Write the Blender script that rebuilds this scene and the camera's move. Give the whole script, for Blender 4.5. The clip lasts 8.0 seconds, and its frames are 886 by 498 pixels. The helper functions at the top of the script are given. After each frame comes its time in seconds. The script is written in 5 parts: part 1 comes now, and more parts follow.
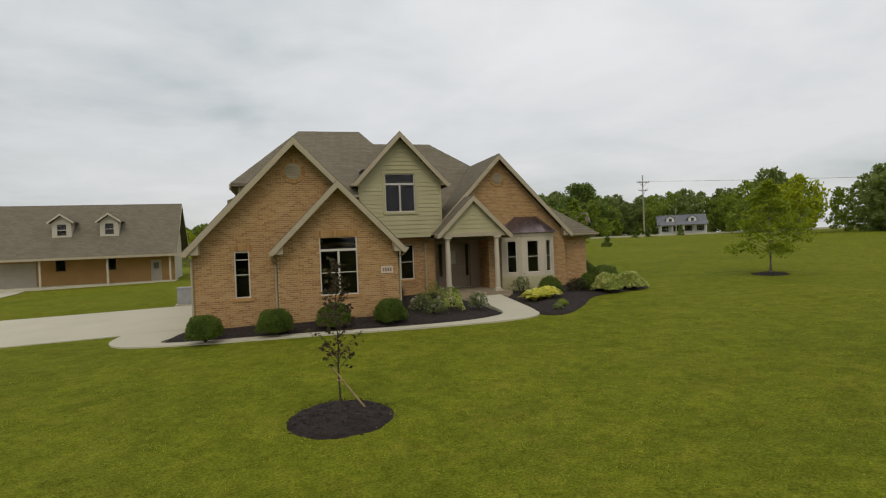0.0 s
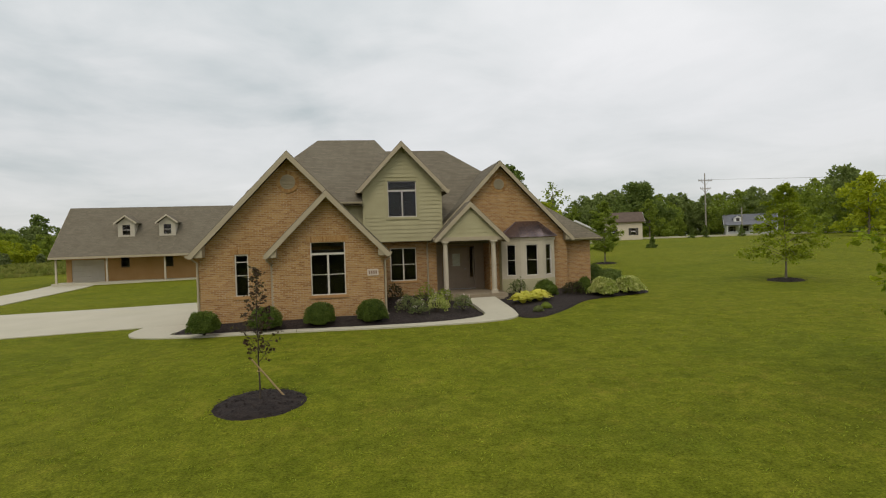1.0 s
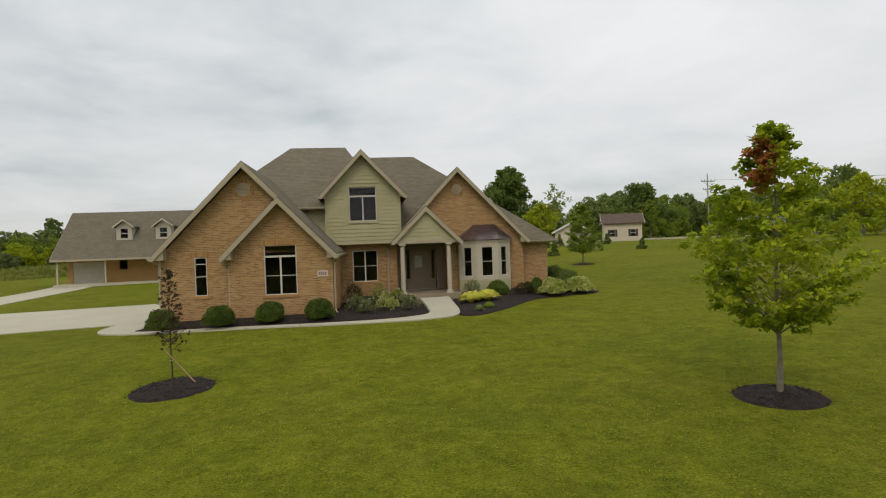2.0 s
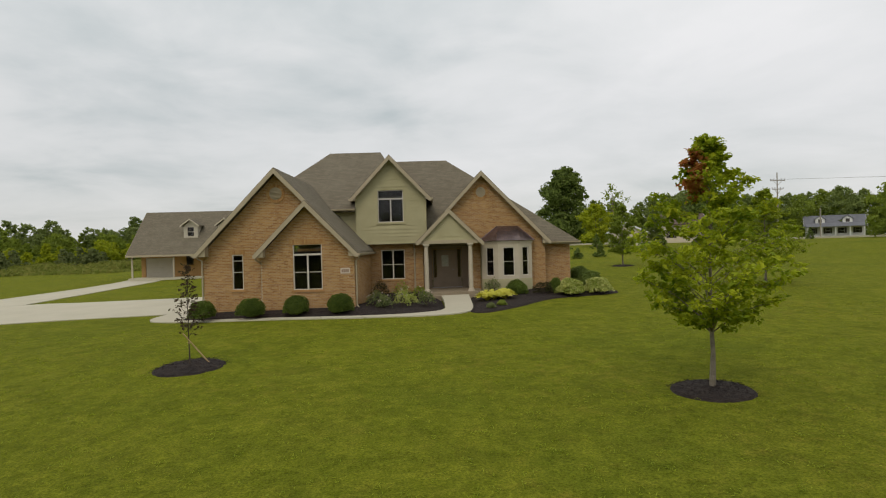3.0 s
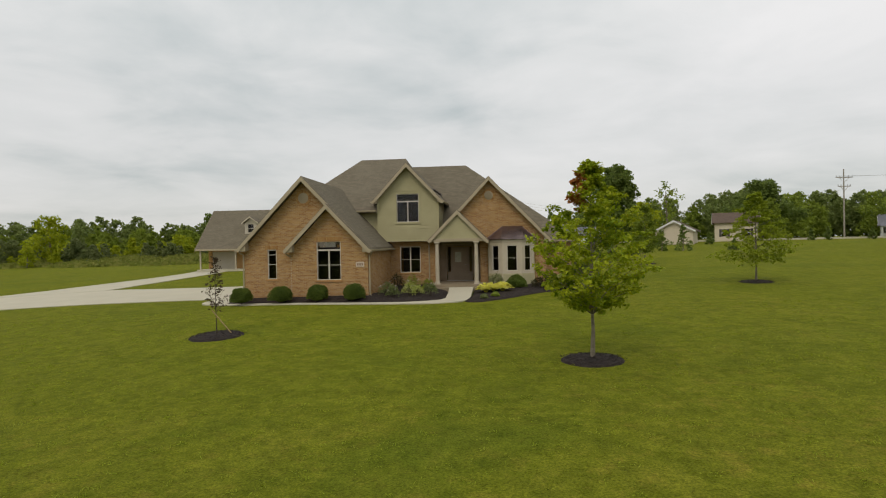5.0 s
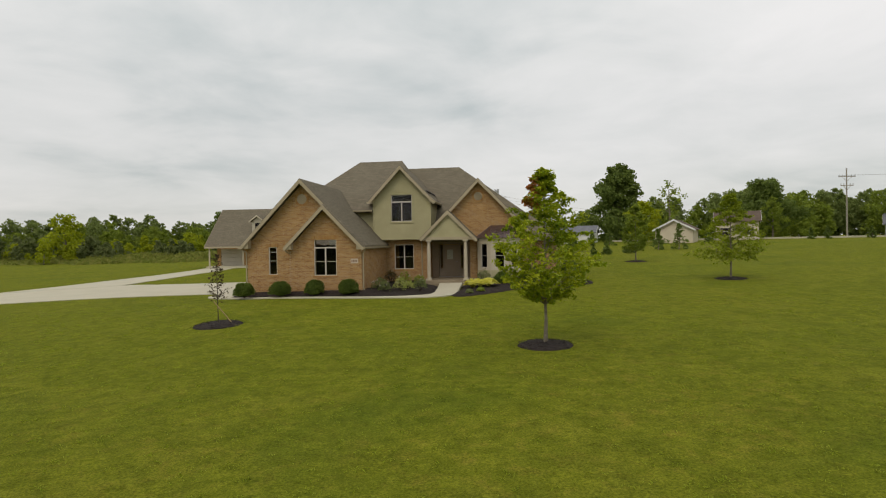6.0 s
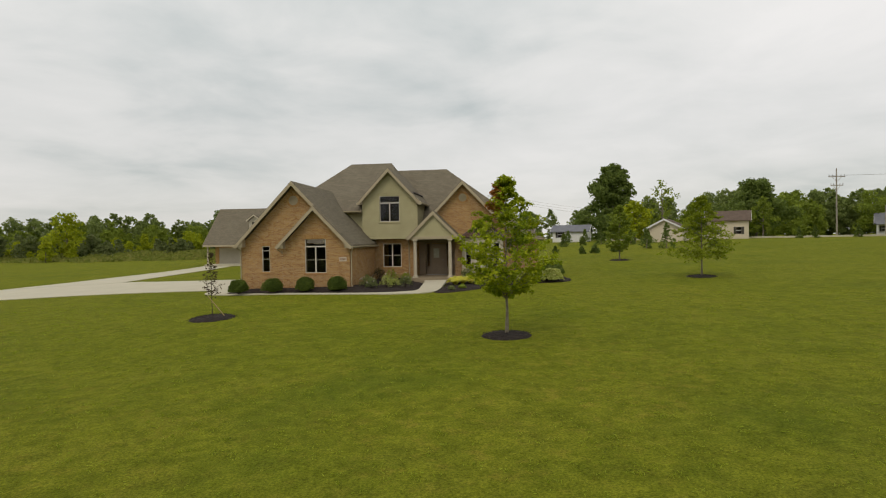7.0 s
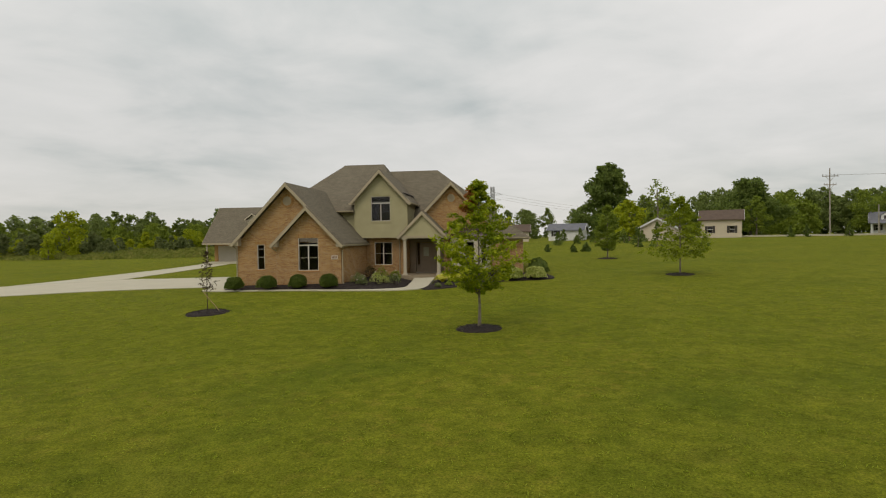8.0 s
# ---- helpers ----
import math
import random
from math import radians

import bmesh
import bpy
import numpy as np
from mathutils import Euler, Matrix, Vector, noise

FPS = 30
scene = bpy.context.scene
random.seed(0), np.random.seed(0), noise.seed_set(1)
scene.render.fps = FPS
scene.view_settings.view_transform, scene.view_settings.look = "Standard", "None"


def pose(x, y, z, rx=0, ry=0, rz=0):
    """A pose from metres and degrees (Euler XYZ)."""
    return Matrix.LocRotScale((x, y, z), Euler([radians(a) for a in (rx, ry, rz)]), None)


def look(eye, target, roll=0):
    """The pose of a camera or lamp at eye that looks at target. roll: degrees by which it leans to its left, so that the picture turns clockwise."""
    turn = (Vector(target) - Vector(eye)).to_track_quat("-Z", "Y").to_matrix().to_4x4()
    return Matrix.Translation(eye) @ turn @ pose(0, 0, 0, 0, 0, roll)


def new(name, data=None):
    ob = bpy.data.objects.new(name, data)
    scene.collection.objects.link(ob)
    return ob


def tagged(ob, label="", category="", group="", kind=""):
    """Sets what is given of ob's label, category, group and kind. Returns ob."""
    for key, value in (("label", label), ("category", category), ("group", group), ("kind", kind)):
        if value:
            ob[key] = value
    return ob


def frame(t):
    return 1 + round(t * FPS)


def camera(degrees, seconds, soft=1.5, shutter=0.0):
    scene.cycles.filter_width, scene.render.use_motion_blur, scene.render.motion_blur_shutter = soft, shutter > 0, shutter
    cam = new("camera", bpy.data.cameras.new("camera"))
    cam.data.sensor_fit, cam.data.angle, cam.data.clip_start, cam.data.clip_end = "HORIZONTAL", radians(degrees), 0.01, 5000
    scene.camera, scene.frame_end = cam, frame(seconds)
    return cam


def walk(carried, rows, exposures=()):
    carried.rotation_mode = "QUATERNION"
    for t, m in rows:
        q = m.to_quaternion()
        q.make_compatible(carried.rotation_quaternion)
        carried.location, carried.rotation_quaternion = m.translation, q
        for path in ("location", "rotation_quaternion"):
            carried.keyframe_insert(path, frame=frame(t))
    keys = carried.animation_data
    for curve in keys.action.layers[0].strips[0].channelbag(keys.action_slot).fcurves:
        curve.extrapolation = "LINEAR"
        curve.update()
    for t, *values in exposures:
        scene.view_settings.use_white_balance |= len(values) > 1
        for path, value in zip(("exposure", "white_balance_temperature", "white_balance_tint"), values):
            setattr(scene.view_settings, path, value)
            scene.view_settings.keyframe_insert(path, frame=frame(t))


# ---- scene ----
cam = camera(75.3, 8.0, soft=1.15)
PATH = [
    (0, (-0.600, -1.866, 3.232), (1.996, 7.791, 3.117), -2.29),
    (0.5, (0.757, -2.895, 3.331), (2.500, 6.952, 3.223), -2.06),
    (1, (2.193, -3.792, 3.397), (3.648, 6.101, 3.284), -1.91),
    (1.5, (3.581, -4.667, 3.426), (4.943, 5.240, 3.323), -1.78),
    (1.7, (4.116, -5.074, 3.377), (5.444, 4.837, 3.286), -1.98),
    (2.8, (6.413, -6.826, 3.349), (6.734, 3.169, 3.287), -1.59),
    (3, (6.852, -7.186, 3.341), (6.917, 2.813, 3.284), -1.59),
    (3.5, (7.736, -8.055, 3.347), (7.369, 1.938, 3.287), -1.40),
    (4, (8.577, -8.921, 3.365), (7.936, 1.058, 3.290), -1.27),
    (4.5, (9.354, -9.835, 3.363), (8.472, 0.126, 3.277), -1.17),
    (6, (11.470, -12.617, 3.334), (10.224, -2.696, 3.207), -1.02),
    (6.5, (12.058, -13.465, 3.355), (10.814, -3.544, 3.214), -0.95),
    (7, (12.624, -14.243, 3.375), (11.375, -4.323, 3.220), -0.95),
    (7.5, (13.151, -14.945, 3.404), (11.893, -5.026, 3.232), -0.85),
    (8, (13.627, -15.550, 3.430), (12.358, -5.633, 3.240), -0.86),
]
walk(cam, [(t, look(eye, target, roll)) for t, eye, target, roll in PATH], exposures=[(0.0, -0.04, 7050, 11.5), (0.5, 0.05, 7070, 11.5), (1.7, 0.07, 7090, 11.5), (3.0, 0.03, 7130, 11.5), (4.5, 0.03, 7200, 11.5), (7.0, 0.05, 7380, 11.5), (8.0, -0.04, 7430, 11.5)])

# ---- sky and sun ----
SUN_EL, SUN_AZ = radians(48), radians(200)
world = bpy.data.worlds.new("overcast_sky")
scene.world = world
world.use_nodes = True
wn, wl = world.node_tree.nodes, world.node_tree.links
wn.clear()
w_out = wn.new("ShaderNodeOutputWorld")
sky = wn.new("ShaderNodeTexSky")
sky.sky_type, sky.sun_disc, sky.sun_elevation, sky.sun_rotation = "NISHITA", False, SUN_EL, SUN_AZ
sky_bg = wn.new("ShaderNodeBackground")
sky_bg.inputs["Strength"].default_value = 0.1
wl.new(sky.outputs[0], sky_bg.inputs["Color"])
coord = wn.new("ShaderNodeTexCoord")
sep = wn.new("ShaderNodeSeparateXYZ")
wl.new(coord.outputs["Generated"], sep.inputs[0])


def wmath(op, a, b=0.0):
    n = wn.new("ShaderNodeMath")
    n.operation = op
    for k, v in enumerate((a, b)):
        if isinstance(v, (int, float)):
            n.inputs[k].default_value = v
        else:
            wl.new(v, n.inputs[k])
    return n.outputs[0]


lift = wmath("ADD", wmath("MAXIMUM", sep.outputs[2], 0.0), 0.16)
flat = wn.new("ShaderNodeCombineXYZ")
wl.new(wmath("DIVIDE", sep.outputs[0], lift), flat.inputs[0])
wl.new(wmath("DIVIDE", sep.outputs[1], lift), flat.inputs[1])


def cloud_noise(scale, detail, rough, shift, dist=0.0):
    mp = wn.new("ShaderNodeMapping")
    mp.inputs["Location"].default_value = shift
    wl.new(flat.outputs[0], mp.inputs[0])
    n = wn.new("ShaderNodeTexNoise")
    n.inputs["Scale"].default_value, n.inputs["Detail"].default_value = scale, detail
    n.inputs["Roughness"].default_value, n.inputs["Distortion"].default_value = rough, dist
    wl.new(mp.outputs[0], n.inputs["Vector"])
    return n.outputs[0]


c1 = cloud_noise(0.42, 5, 0.5, (3.1, 1.7, 0), 0.25)
c2 = cloud_noise(1.5, 7, 0.55, (0.4, 5.2, 2), 0.3)
cmix = wmath("ADD", wmath("MULTIPLY", c1, 0.64), wmath("MULTIPLY", c2, 0.36))
ramp = wn.new("ShaderNodeValToRGB")
e = ramp.color_ramp.elements
e[0].position, e[0].color = 0.34, (0.50, 0.58, 0.63, 1)
e[1].position, e[1].color = 0.58, (0.82, 0.865, 0.93, 1)
m_el = e.new(0.46)
m_el.color = (0.71, 0.765, 0.82, 1)
wl.new(cmix, ramp.inputs[0])
cloud_bg = wn.new("ShaderNodeBackground")
cloud_bg.inputs["Strength"].default_value = 1.12
tall = wn.new("ShaderNodeValToRGB")
tall.color_ramp.elements[0].position, tall.color_ramp.elements[0].color = 0.02, (0.73, 0.73, 0.73, 1)
tall.color_ramp.elements[1].position, tall.color_ramp.elements[1].color = 0.42, (1.0, 1.0, 1.0, 1)
wl.new(sep.outputs[2], tall.inputs[0])
w_mul = wn.new("ShaderNodeMix")
w_mul.data_type, w_mul.blend_type = "RGBA", "MULTIPLY"
w_mul.inputs[0].default_value = 1.0
wl.new(ramp.outputs[0], w_mul.inputs[6])
wl.new(tall.outputs[0], w_mul.inputs[7])
wl.new(w_mul.outputs[2], cloud_bg.inputs["Color"])
w_mix = wn.new("ShaderNodeMixShader")
w_mix.inputs[0].default_value = 0.88
wl.new(sky_bg.outputs[0], w_mix.inputs[1])
wl.new(cloud_bg.outputs[0], w_mix.inputs[2])
wl.new(w_mix.outputs[0], w_out.inputs["Surface"])

sun = new("sun", bpy.data.lights.new("sun", "SUN"))
sun.data.energy, sun.data.angle, sun.data.color = 0.8, radians(25), (1.0, 0.95, 0.87)
sun.matrix_world = look((20 * math.sin(SUN_AZ) * math.cos(SUN_EL), 20 * math.cos(SUN_AZ) * math.cos(SUN_EL), 20 * math.sin(SUN_EL)), (0, 0, 0))


# ---- materials ----
class Mat:
    """A node material with short ways to add noise, mixing and bump."""

    def __init__(self, name, rough=0.8, metal=0.0, spec=0.3):
        self.m = bpy.data.materials.new(name)
        self.m.use_nodes = True
        self.n, self.l = self.m.node_tree.nodes, self.m.node_tree.links
        self.b = self.n["Principled BSDF"]
        self.b.inputs["Roughness"].default_value = rough
        self.b.inputs["Metallic"].default_value = metal
        self.b.inputs["Specular IOR Level"].default_value = spec
        self.pos = self.n.new("ShaderNodeNewGeometry").outputs["Position"]

    def noise(self, scale, detail=4, rough=0.55, vec=None, stretch=None):
        v = vec if vec is not None else self.pos
        if stretch:
            mp = self.n.new("ShaderNodeMapping")
            mp.inputs["Scale"].default_value = stretch
            self.l.new(v, mp.inputs[0])
            v = mp.outputs[0]
        t = self.n.new("ShaderNodeTexNoise")
        t.inputs["Scale"].default_value, t.inputs["Detail"].default_value, t.inputs["Roughness"].default_value = scale, detail, rough
        self.l.new(v, t.inputs["Vector"])
        return t.outputs[0]

    def ramp(self, fac, *stops):
        r = self.n.new("ShaderNodeValToRGB")
        el = r.color_ramp.elements
        while len(el) < len(stops):
            el.new(0.5)
        for k, (p, c) in enumerate(stops):
            el[k].position, el[k].color = p, (*c, 1) if len(c) == 3 else c
        self.l.new(fac, r.inputs[0])
        return r.outputs[0]

    def mix(self, fac, a, b, mode="MIX"):
        x = self.n.new("ShaderNodeMix")
        x.data_type, x.blend_type = "RGBA", mode
        for k, v in ((0, fac), (6, a), (7, b)):
            if isinstance(v, (int, float)):
                x.inputs[k].default_value = v
            elif isinstance(v, tuple):
                x.inputs[k].default_value = (*v, 1)
            else:
                self.l.new(v, x.inputs[k])
        return x.outputs[2]

    def math(self, op, a, b=0.0):
        n = self.n.new("ShaderNodeMath")
        n.operation = op
        for k, v in enumerate((a, b)):
            if isinstance(v, (int, float)):
                n.inputs[k].default_value = v
            else:
                self.l.new(v, n.inputs[k])
        return n.outputs[0]

    def random(self):
        o = self.n.new("ShaderNodeObjectInfo").outputs["Random"]
        i = self.n.new("ShaderNodeNewGeometry").outputs["Random Per Island"]
        return self.math("FRACT", self.math("ADD", o, i))

    def color(self, c):
        if isinstance(c, tuple):
            self.b.inputs["Base Color"].default_value = (*c, 1)
        else:
            self.l.new(c, self.b.inputs["Base Color"])
        return self

    def bump(self, height, strength=0.4, dist=0.02):
        n = self.n.new("ShaderNodeBump")
        n.inputs["Strength"].default_value, n.inputs["Distance"].default_value = strength, dist
        self.l.new(height, n.inputs["Height"])
        self.l.new(n.outputs[0], self.b.inputs["Normal"])
        return self


def simple(name, c1, c2, scale=6.0, fine=60.0, rough=0.7, metal=0.0, spec=0.3, bump=0.25, dist=0.01):
    k = Mat(name, rough, metal, spec)
    a, f = k.noise(scale, 5), k.noise(fine, 3)
    k.color(k.ramp(k.math("ADD", k.math("MULTIPLY", a, 0.6), k.math("MULTIPLY", f, 0.4)), (0.35, c1), (0.65, c2)))
    k.bump(f, bump, dist)
    return k.m


def grass_material():
    k = Mat("mown_grass", 0.95, 0, 0.04)
    big, mid, small, blade = k.noise(0.055, 4, 0.55), k.noise(0.45, 5, 0.6), k.noise(5.0, 4, 0.65), k.noise(26.0, 4, 0.75)
    base = k.ramp(big, (0.30, (0.105, 0.134, 0.008)), (0.5, (0.135, 0.159, 0.011)), (0.72, (0.179, 0.182, 0.018)))
    pat = k.ramp(mid, (0.3, (0.085, 0.115, 0.007)), (0.52, (0.137, 0.161, 0.011)), (0.75, (0.209, 0.201, 0.029)))
    c = k.mix(0.5, base, pat)
    c = k.mix(0.55, c, k.ramp(small, (0.3, (0.081, 0.102, 0.007)), (0.7, (0.194, 0.204, 0.022))))
    dry = k.math("MULTIPLY", k.ramp(k.noise(2.2, 6, 0.7), (0.52, (0, 0, 0)), (0.70, (0.55, 0.55, 0.55))), k.ramp(k.noise(0.11, 3), (0.38, (0.15, 0.15, 0.15)), (0.62, (1, 1, 1))))
    c = k.mix(dry, c, (0.235, 0.190, 0.030))
    lush = k.ramp(k.noise(0.16, 4, 0.6), (0.52, (0, 0, 0)), (0.70, (0.40, 0.40, 0.40)))
    c = k.mix(lush, c, (0.068, 0.106, 0.010))
    c = k.mix(0.62, c, k.ramp(blade, (0.34, (0.25, 0.27, 0.25)), (0.66, (1.75, 1.72, 1.7))), "MULTIPLY")
    c = k.mix(0.5, c, k.ramp(k.noise(1.6, 5, 0.7), (0.32, (0.55, 0.60, 0.55)), (0.68, (1.45, 1.38, 1.4))), "MULTIPLY")
    k.color(c)
    k.bump(k.math("ADD", blade, k.math("MULTIPLY", small, 1.5)), 0.7, 0.05)
    return k.m


def brick_material():
    k = Mat("tan_brick", 0.85, 0, 0.2)
    r = k.random()
    c = k.ramp(r, (0.0, (0.268, 0.132, 0.045)), (0.3, (0.348, 0.187, 0.065)), (0.7, (0.422, 0.248, 0.093)), (1.0, (0.48, 0.300, 0.125)))
    st = k.noise(0.9, 4)
    c = k.mix(0.3, c, k.ramp(st, (0.35, (0.28, 0.15, 0.065)), (0.65, (0.42, 0.26, 0.13))))
    c = k.mix(0.4, c, k.ramp(k.noise(90, 3), (0.3, (0.6, 0.58, 0.55)), (0.7, (1.3, 1.3, 1.3))), "MULTIPLY")
    k.color(c)
    k.bump(k.noise(120, 4), 0.4, 0.006)
    return k.m


def shingle_material():
    k = Mat("asphalt_shingles", 0.92, 0, 0.15)
    s = k.n.new("ShaderNodeSeparateXYZ")
    k.l.new(k.pos, s.inputs[0])
    v = k.n.new("ShaderNodeCombineXYZ")
    k.l.new(k.math("ADD", s.outputs[0], s.outputs[1]), v.inputs[0])
    k.l.new(s.outputs[2], v.inputs[1])
    b = k.n.new("ShaderNodeTexBrick")
    k.l.new(v.outputs[0], b.inputs["Vector"])
    b.inputs["Scale"].default_value = 1.0
    b.inputs["Brick Width"].default_value, b.inputs["Row Height"].default_value = 0.32, 0.095
    b.inputs["Mortar Size"].default_value, b.inputs["Mortar Smooth"].default_value = 0.008, 0.4
    b.inputs["Color1"].default_value, b.inputs["Color2"].default_value = (0.128, 0.110, 0.074, 1), (0.195, 0.171, 0.120, 1)
    b.inputs["Mortar"].default_value = (0.062, 0.052, 0.042, 1)
    c = k.mix(0.5, b.outputs["Color"], k.ramp(k.noise(0.7, 5), (0.3, (0.148, 0.128, 0.095)), (0.7, (0.172, 0.152, 0.114))))
    c = k.mix(0.5, c, k.ramp(k.noise(26, 4, 0.75), (0.3, (0.5, 0.5, 0.5)), (0.7, (1.55, 1.53, 1.5))), "MULTIPLY")
    k.color(c)
    k.bump(k.math("SUBTRACT", 1.0, b.outputs["Fac"]), 0.5, 0.015)
    return k.m


def leaf_material(name, *cols):
    k = Mat(name, 0.6, 0, 0.25)
    c = k.mix(0.4, k.ramp(k.random(), *[(j / (len(cols) - 1), q) for j, q in enumerate(cols)]),
              k.ramp(k.noise(0.9, 3), (0.35, cols[0]), (0.65, cols[-1])))
    k.color(c)
    tr = k.n.new("ShaderNodeBsdfTranslucent")
    k.l.new(c, tr.inputs["Color"])
    mx = k.n.new("ShaderNodeMixShader")
    mx.inputs[0].default_value = 0.5
    k.l.new(k.b.outputs[0], mx.inputs[1])
    k.l.new(tr.outputs[0], mx.inputs[2])
    k.l.new(mx.outputs[0], k.n["Material Output"].inputs["Surface"])
    return k.m


def glass_material():
    k = Mat("window_glass", 0.03, 0, 0.5)
    k.color((0.62, 0.62, 0.66))
    k.b.inputs["Transmission Weight"].default_value = 1.0
    k.b.inputs["IOR"].default_value = 1.32
    k.bump(k.noise(1.3, 2), 0.05, 0.02)
    return k.m


M_GRASS, M_BRICK, M_ROOF, M_GLASS = grass_material(), brick_material(), shingle_material(), glass_material()
M_MORTAR = simple("mortar", (0.36, 0.28, 0.18), (0.50, 0.40, 0.28), 3, 80, 0.9)
M_SIDING = simple("sage_tan_siding", (0.35, 0.32, 0.18), (0.405, 0.37, 0.215), 1.5, 40, 0.6, bump=0.1)
M_TRIM = simple("tan_trim_paint", (0.34, 0.285, 0.19), (0.40, 0.34, 0.235), 2, 50, 0.55, bump=0.08)
M_CREAM = simple("cream_paint", (0.43, 0.38, 0.28), (0.50, 0.44, 0.34), 2, 50, 0.5, bump=0.06)
M_VINYL = simple("white_window_vinyl", (0.50, 0.46, 0.40), (0.58, 0.54, 0.47), 3, 60, 0.4, bump=0.05)
M_CONC = simple("pale_concrete", (0.43, 0.40, 0.30), (0.49, 0.455, 0.35), 0.5, 45, 0.85, bump=0.3)
M_PORCH = simple("tan_porch_stone", (0.22, 0.175, 0.115), (0.30, 0.245, 0.165), 2, 40, 0.85)
M_MULCH = simple("dark_mulch", (0.012, 0.009, 0.008), (0.050, 0.036, 0.030), 7, 45, 0.95, bump=1.0, dist=0.05)
# indoor shade as a dark colour, for surfaces seen through panes
M_DARK = simple("room_shade", (0.125, 0.108, 0.104), (0.165, 0.145, 0.140), 1, 20, 0.9)
M_DOOR = simple("taupe_door_paint", (0.235, 0.175, 0.120), (0.285, 0.215, 0.150), 2, 40, 0.45, bump=0.08)
# door glass with its bright reflection put in as a pale colour
M_DOORGLARE = simple("door_glass_painted_reflection", (0.36, 0.35, 0.26), (0.48, 0.47, 0.36), 9, 40, 0.25, bump=0.15)
M_COPPER = simple("weathered_copper", (0.15, 0.115, 0.12), (0.32, 0.245, 0.23), 2.2, 14, 0.27, 0.85, 0.5, 0.15)
M_BARK = simple("grey_bark", (0.12, 0.10, 0.075), (0.26, 0.225, 0.17), 6, 40, 0.9, bump=0.9, dist=0.02)
M_DKBARK = simple("dark_bark", (0.035, 0.026, 0.020), (0.075, 0.058, 0.045), 8, 50, 0.9, bump=0.8)
M_WOOD = simple("raw_stake_wood", (0.34, 0.24, 0.12), (0.44, 0.32, 0.17), 4, 50, 0.8)
M_POLE = simple("weathered_pole_wood", (0.27, 0.24, 0.20), (0.36, 0.33, 0.28), 2, 30, 0.85)
M_METAL = simple("grey_metal", (0.30, 0.30, 0.30), (0.38, 0.38, 0.38), 3, 30, 0.45, 0.6)
M_BARNSIDE = simple("pale_barn_siding", (0.42, 0.38, 0.30), (0.48, 0.44, 0.36), 1.2, 30, 0.7)
M_BEIGE = simple("beige_vinyl_siding", (0.52, 0.45, 0.34), (0.58, 0.51, 0.39), 0.8, 20, 0.7)
M_WHITE = simple("white_siding", (0.62, 0.62, 0.60), (0.70, 0.70, 0.68), 0.8, 20, 0.7)
M_BROWNROOF = simple("brown_shingles", (0.088, 0.062, 0.046), (0.125, 0.090, 0.068), 1.5, 20, 0.9)
M_GREYROOF = simple("grey_shingles", (0.12, 0.125, 0.14), (0.17, 0.175, 0.19), 1.5, 20, 0.9)
M_SHUTTER = simple("dark_shutter", (0.05, 0.045, 0.04), (0.08, 0.07, 0.06), 3, 30, 0.6)
M_STONE = simple("field_stone", (0.10, 0.09, 0.075), (0.22, 0.19, 0.155), 6, 40, 0.85, bump=0.6)
M_PLAQUE = simple("pale_stone_plaque", (0.50, 0.42, 0.33), (0.58, 0.50, 0.41), 9, 60, 0.7)
M_BAR = simple("plaque_marks", (0.24, 0.16, 0.11), (0.29, 0.20, 0.14), 9, 60, 0.7)
M_LEAF_MAPLE = leaf_material("maple_leaves", (0.105, 0.175, 0.010), (0.210, 0.310, 0.014), (0.330, 0.425, 0.020), (0.560, 0.570, 0.036))
M_LEAF_RED = leaf_material("turning_maple_leaves", (0.42, 0.11, 0.045), (0.48, 0.17, 0.06), (0.38, 0.26, 0.05))
M_LEAF_LOCUST = leaf_material("locust_leaves", (0.179, 0.241, 0.014), (0.263, 0.330, 0.022), (0.347, 0.392, 0.036))
M_LEAF_DARK = leaf_material("dark_tree_leaves", (0.094, 0.142, 0.031), (0.140, 0.196, 0.041), (0.200, 0.257, 0.054))
# distance haze is mixed into this leaf colour, paler and greyer
M_LEAF_WOODS = leaf_material("haze_tinted_wood_leaves", (0.142, 0.196, 0.058), (0.203, 0.259, 0.072), (0.277, 0.329, 0.091))
M_LEAF_MID = leaf_material("mid_green_leaves", (0.149, 0.210, 0.026), (0.223, 0.294, 0.036), (0.311, 0.371, 0.055))
M_LEAF_YEL = leaf_material("yellow_green_leaves", (0.241, 0.301, 0.015), (0.356, 0.410, 0.022), (0.471, 0.499, 0.033))
M_LEAF_BOX = leaf_material("boxwood_leaves", (0.055, 0.090, 0.016), (0.105, 0.160, 0.024), (0.185, 0.250, 0.042))
M_LEAF_PURPLE = leaf_material("purple_sapling_leaves", (0.050, 0.024, 0.020), (0.090, 0.045, 0.034), (0.085, 0.085, 0.030))
M_LEAF_HOSTA = leaf_material("golden_hosta_leaves", (0.58, 0.57, 0.05), (0.74, 0.71, 0.09), (0.85, 0.82, 0.26))
M_LEAF_HYD = leaf_material("grey_green_shrub_leaves", (0.109, 0.150, 0.048), (0.178, 0.222, 0.073), (0.276, 0.300, 0.116))
M_LEAF_VARI = leaf_material("variegated_shrub_leaves", (0.20, 0.28, 0.030), (0.40, 0.46, 0.080), (0.72, 0.70, 0.30))
M_LEAF_BRONZE = leaf_material("bronze_shrub_leaves", (0.035, 0.030, 0.012), (0.075, 0.060, 0.022), (0.080, 0.090, 0.028))
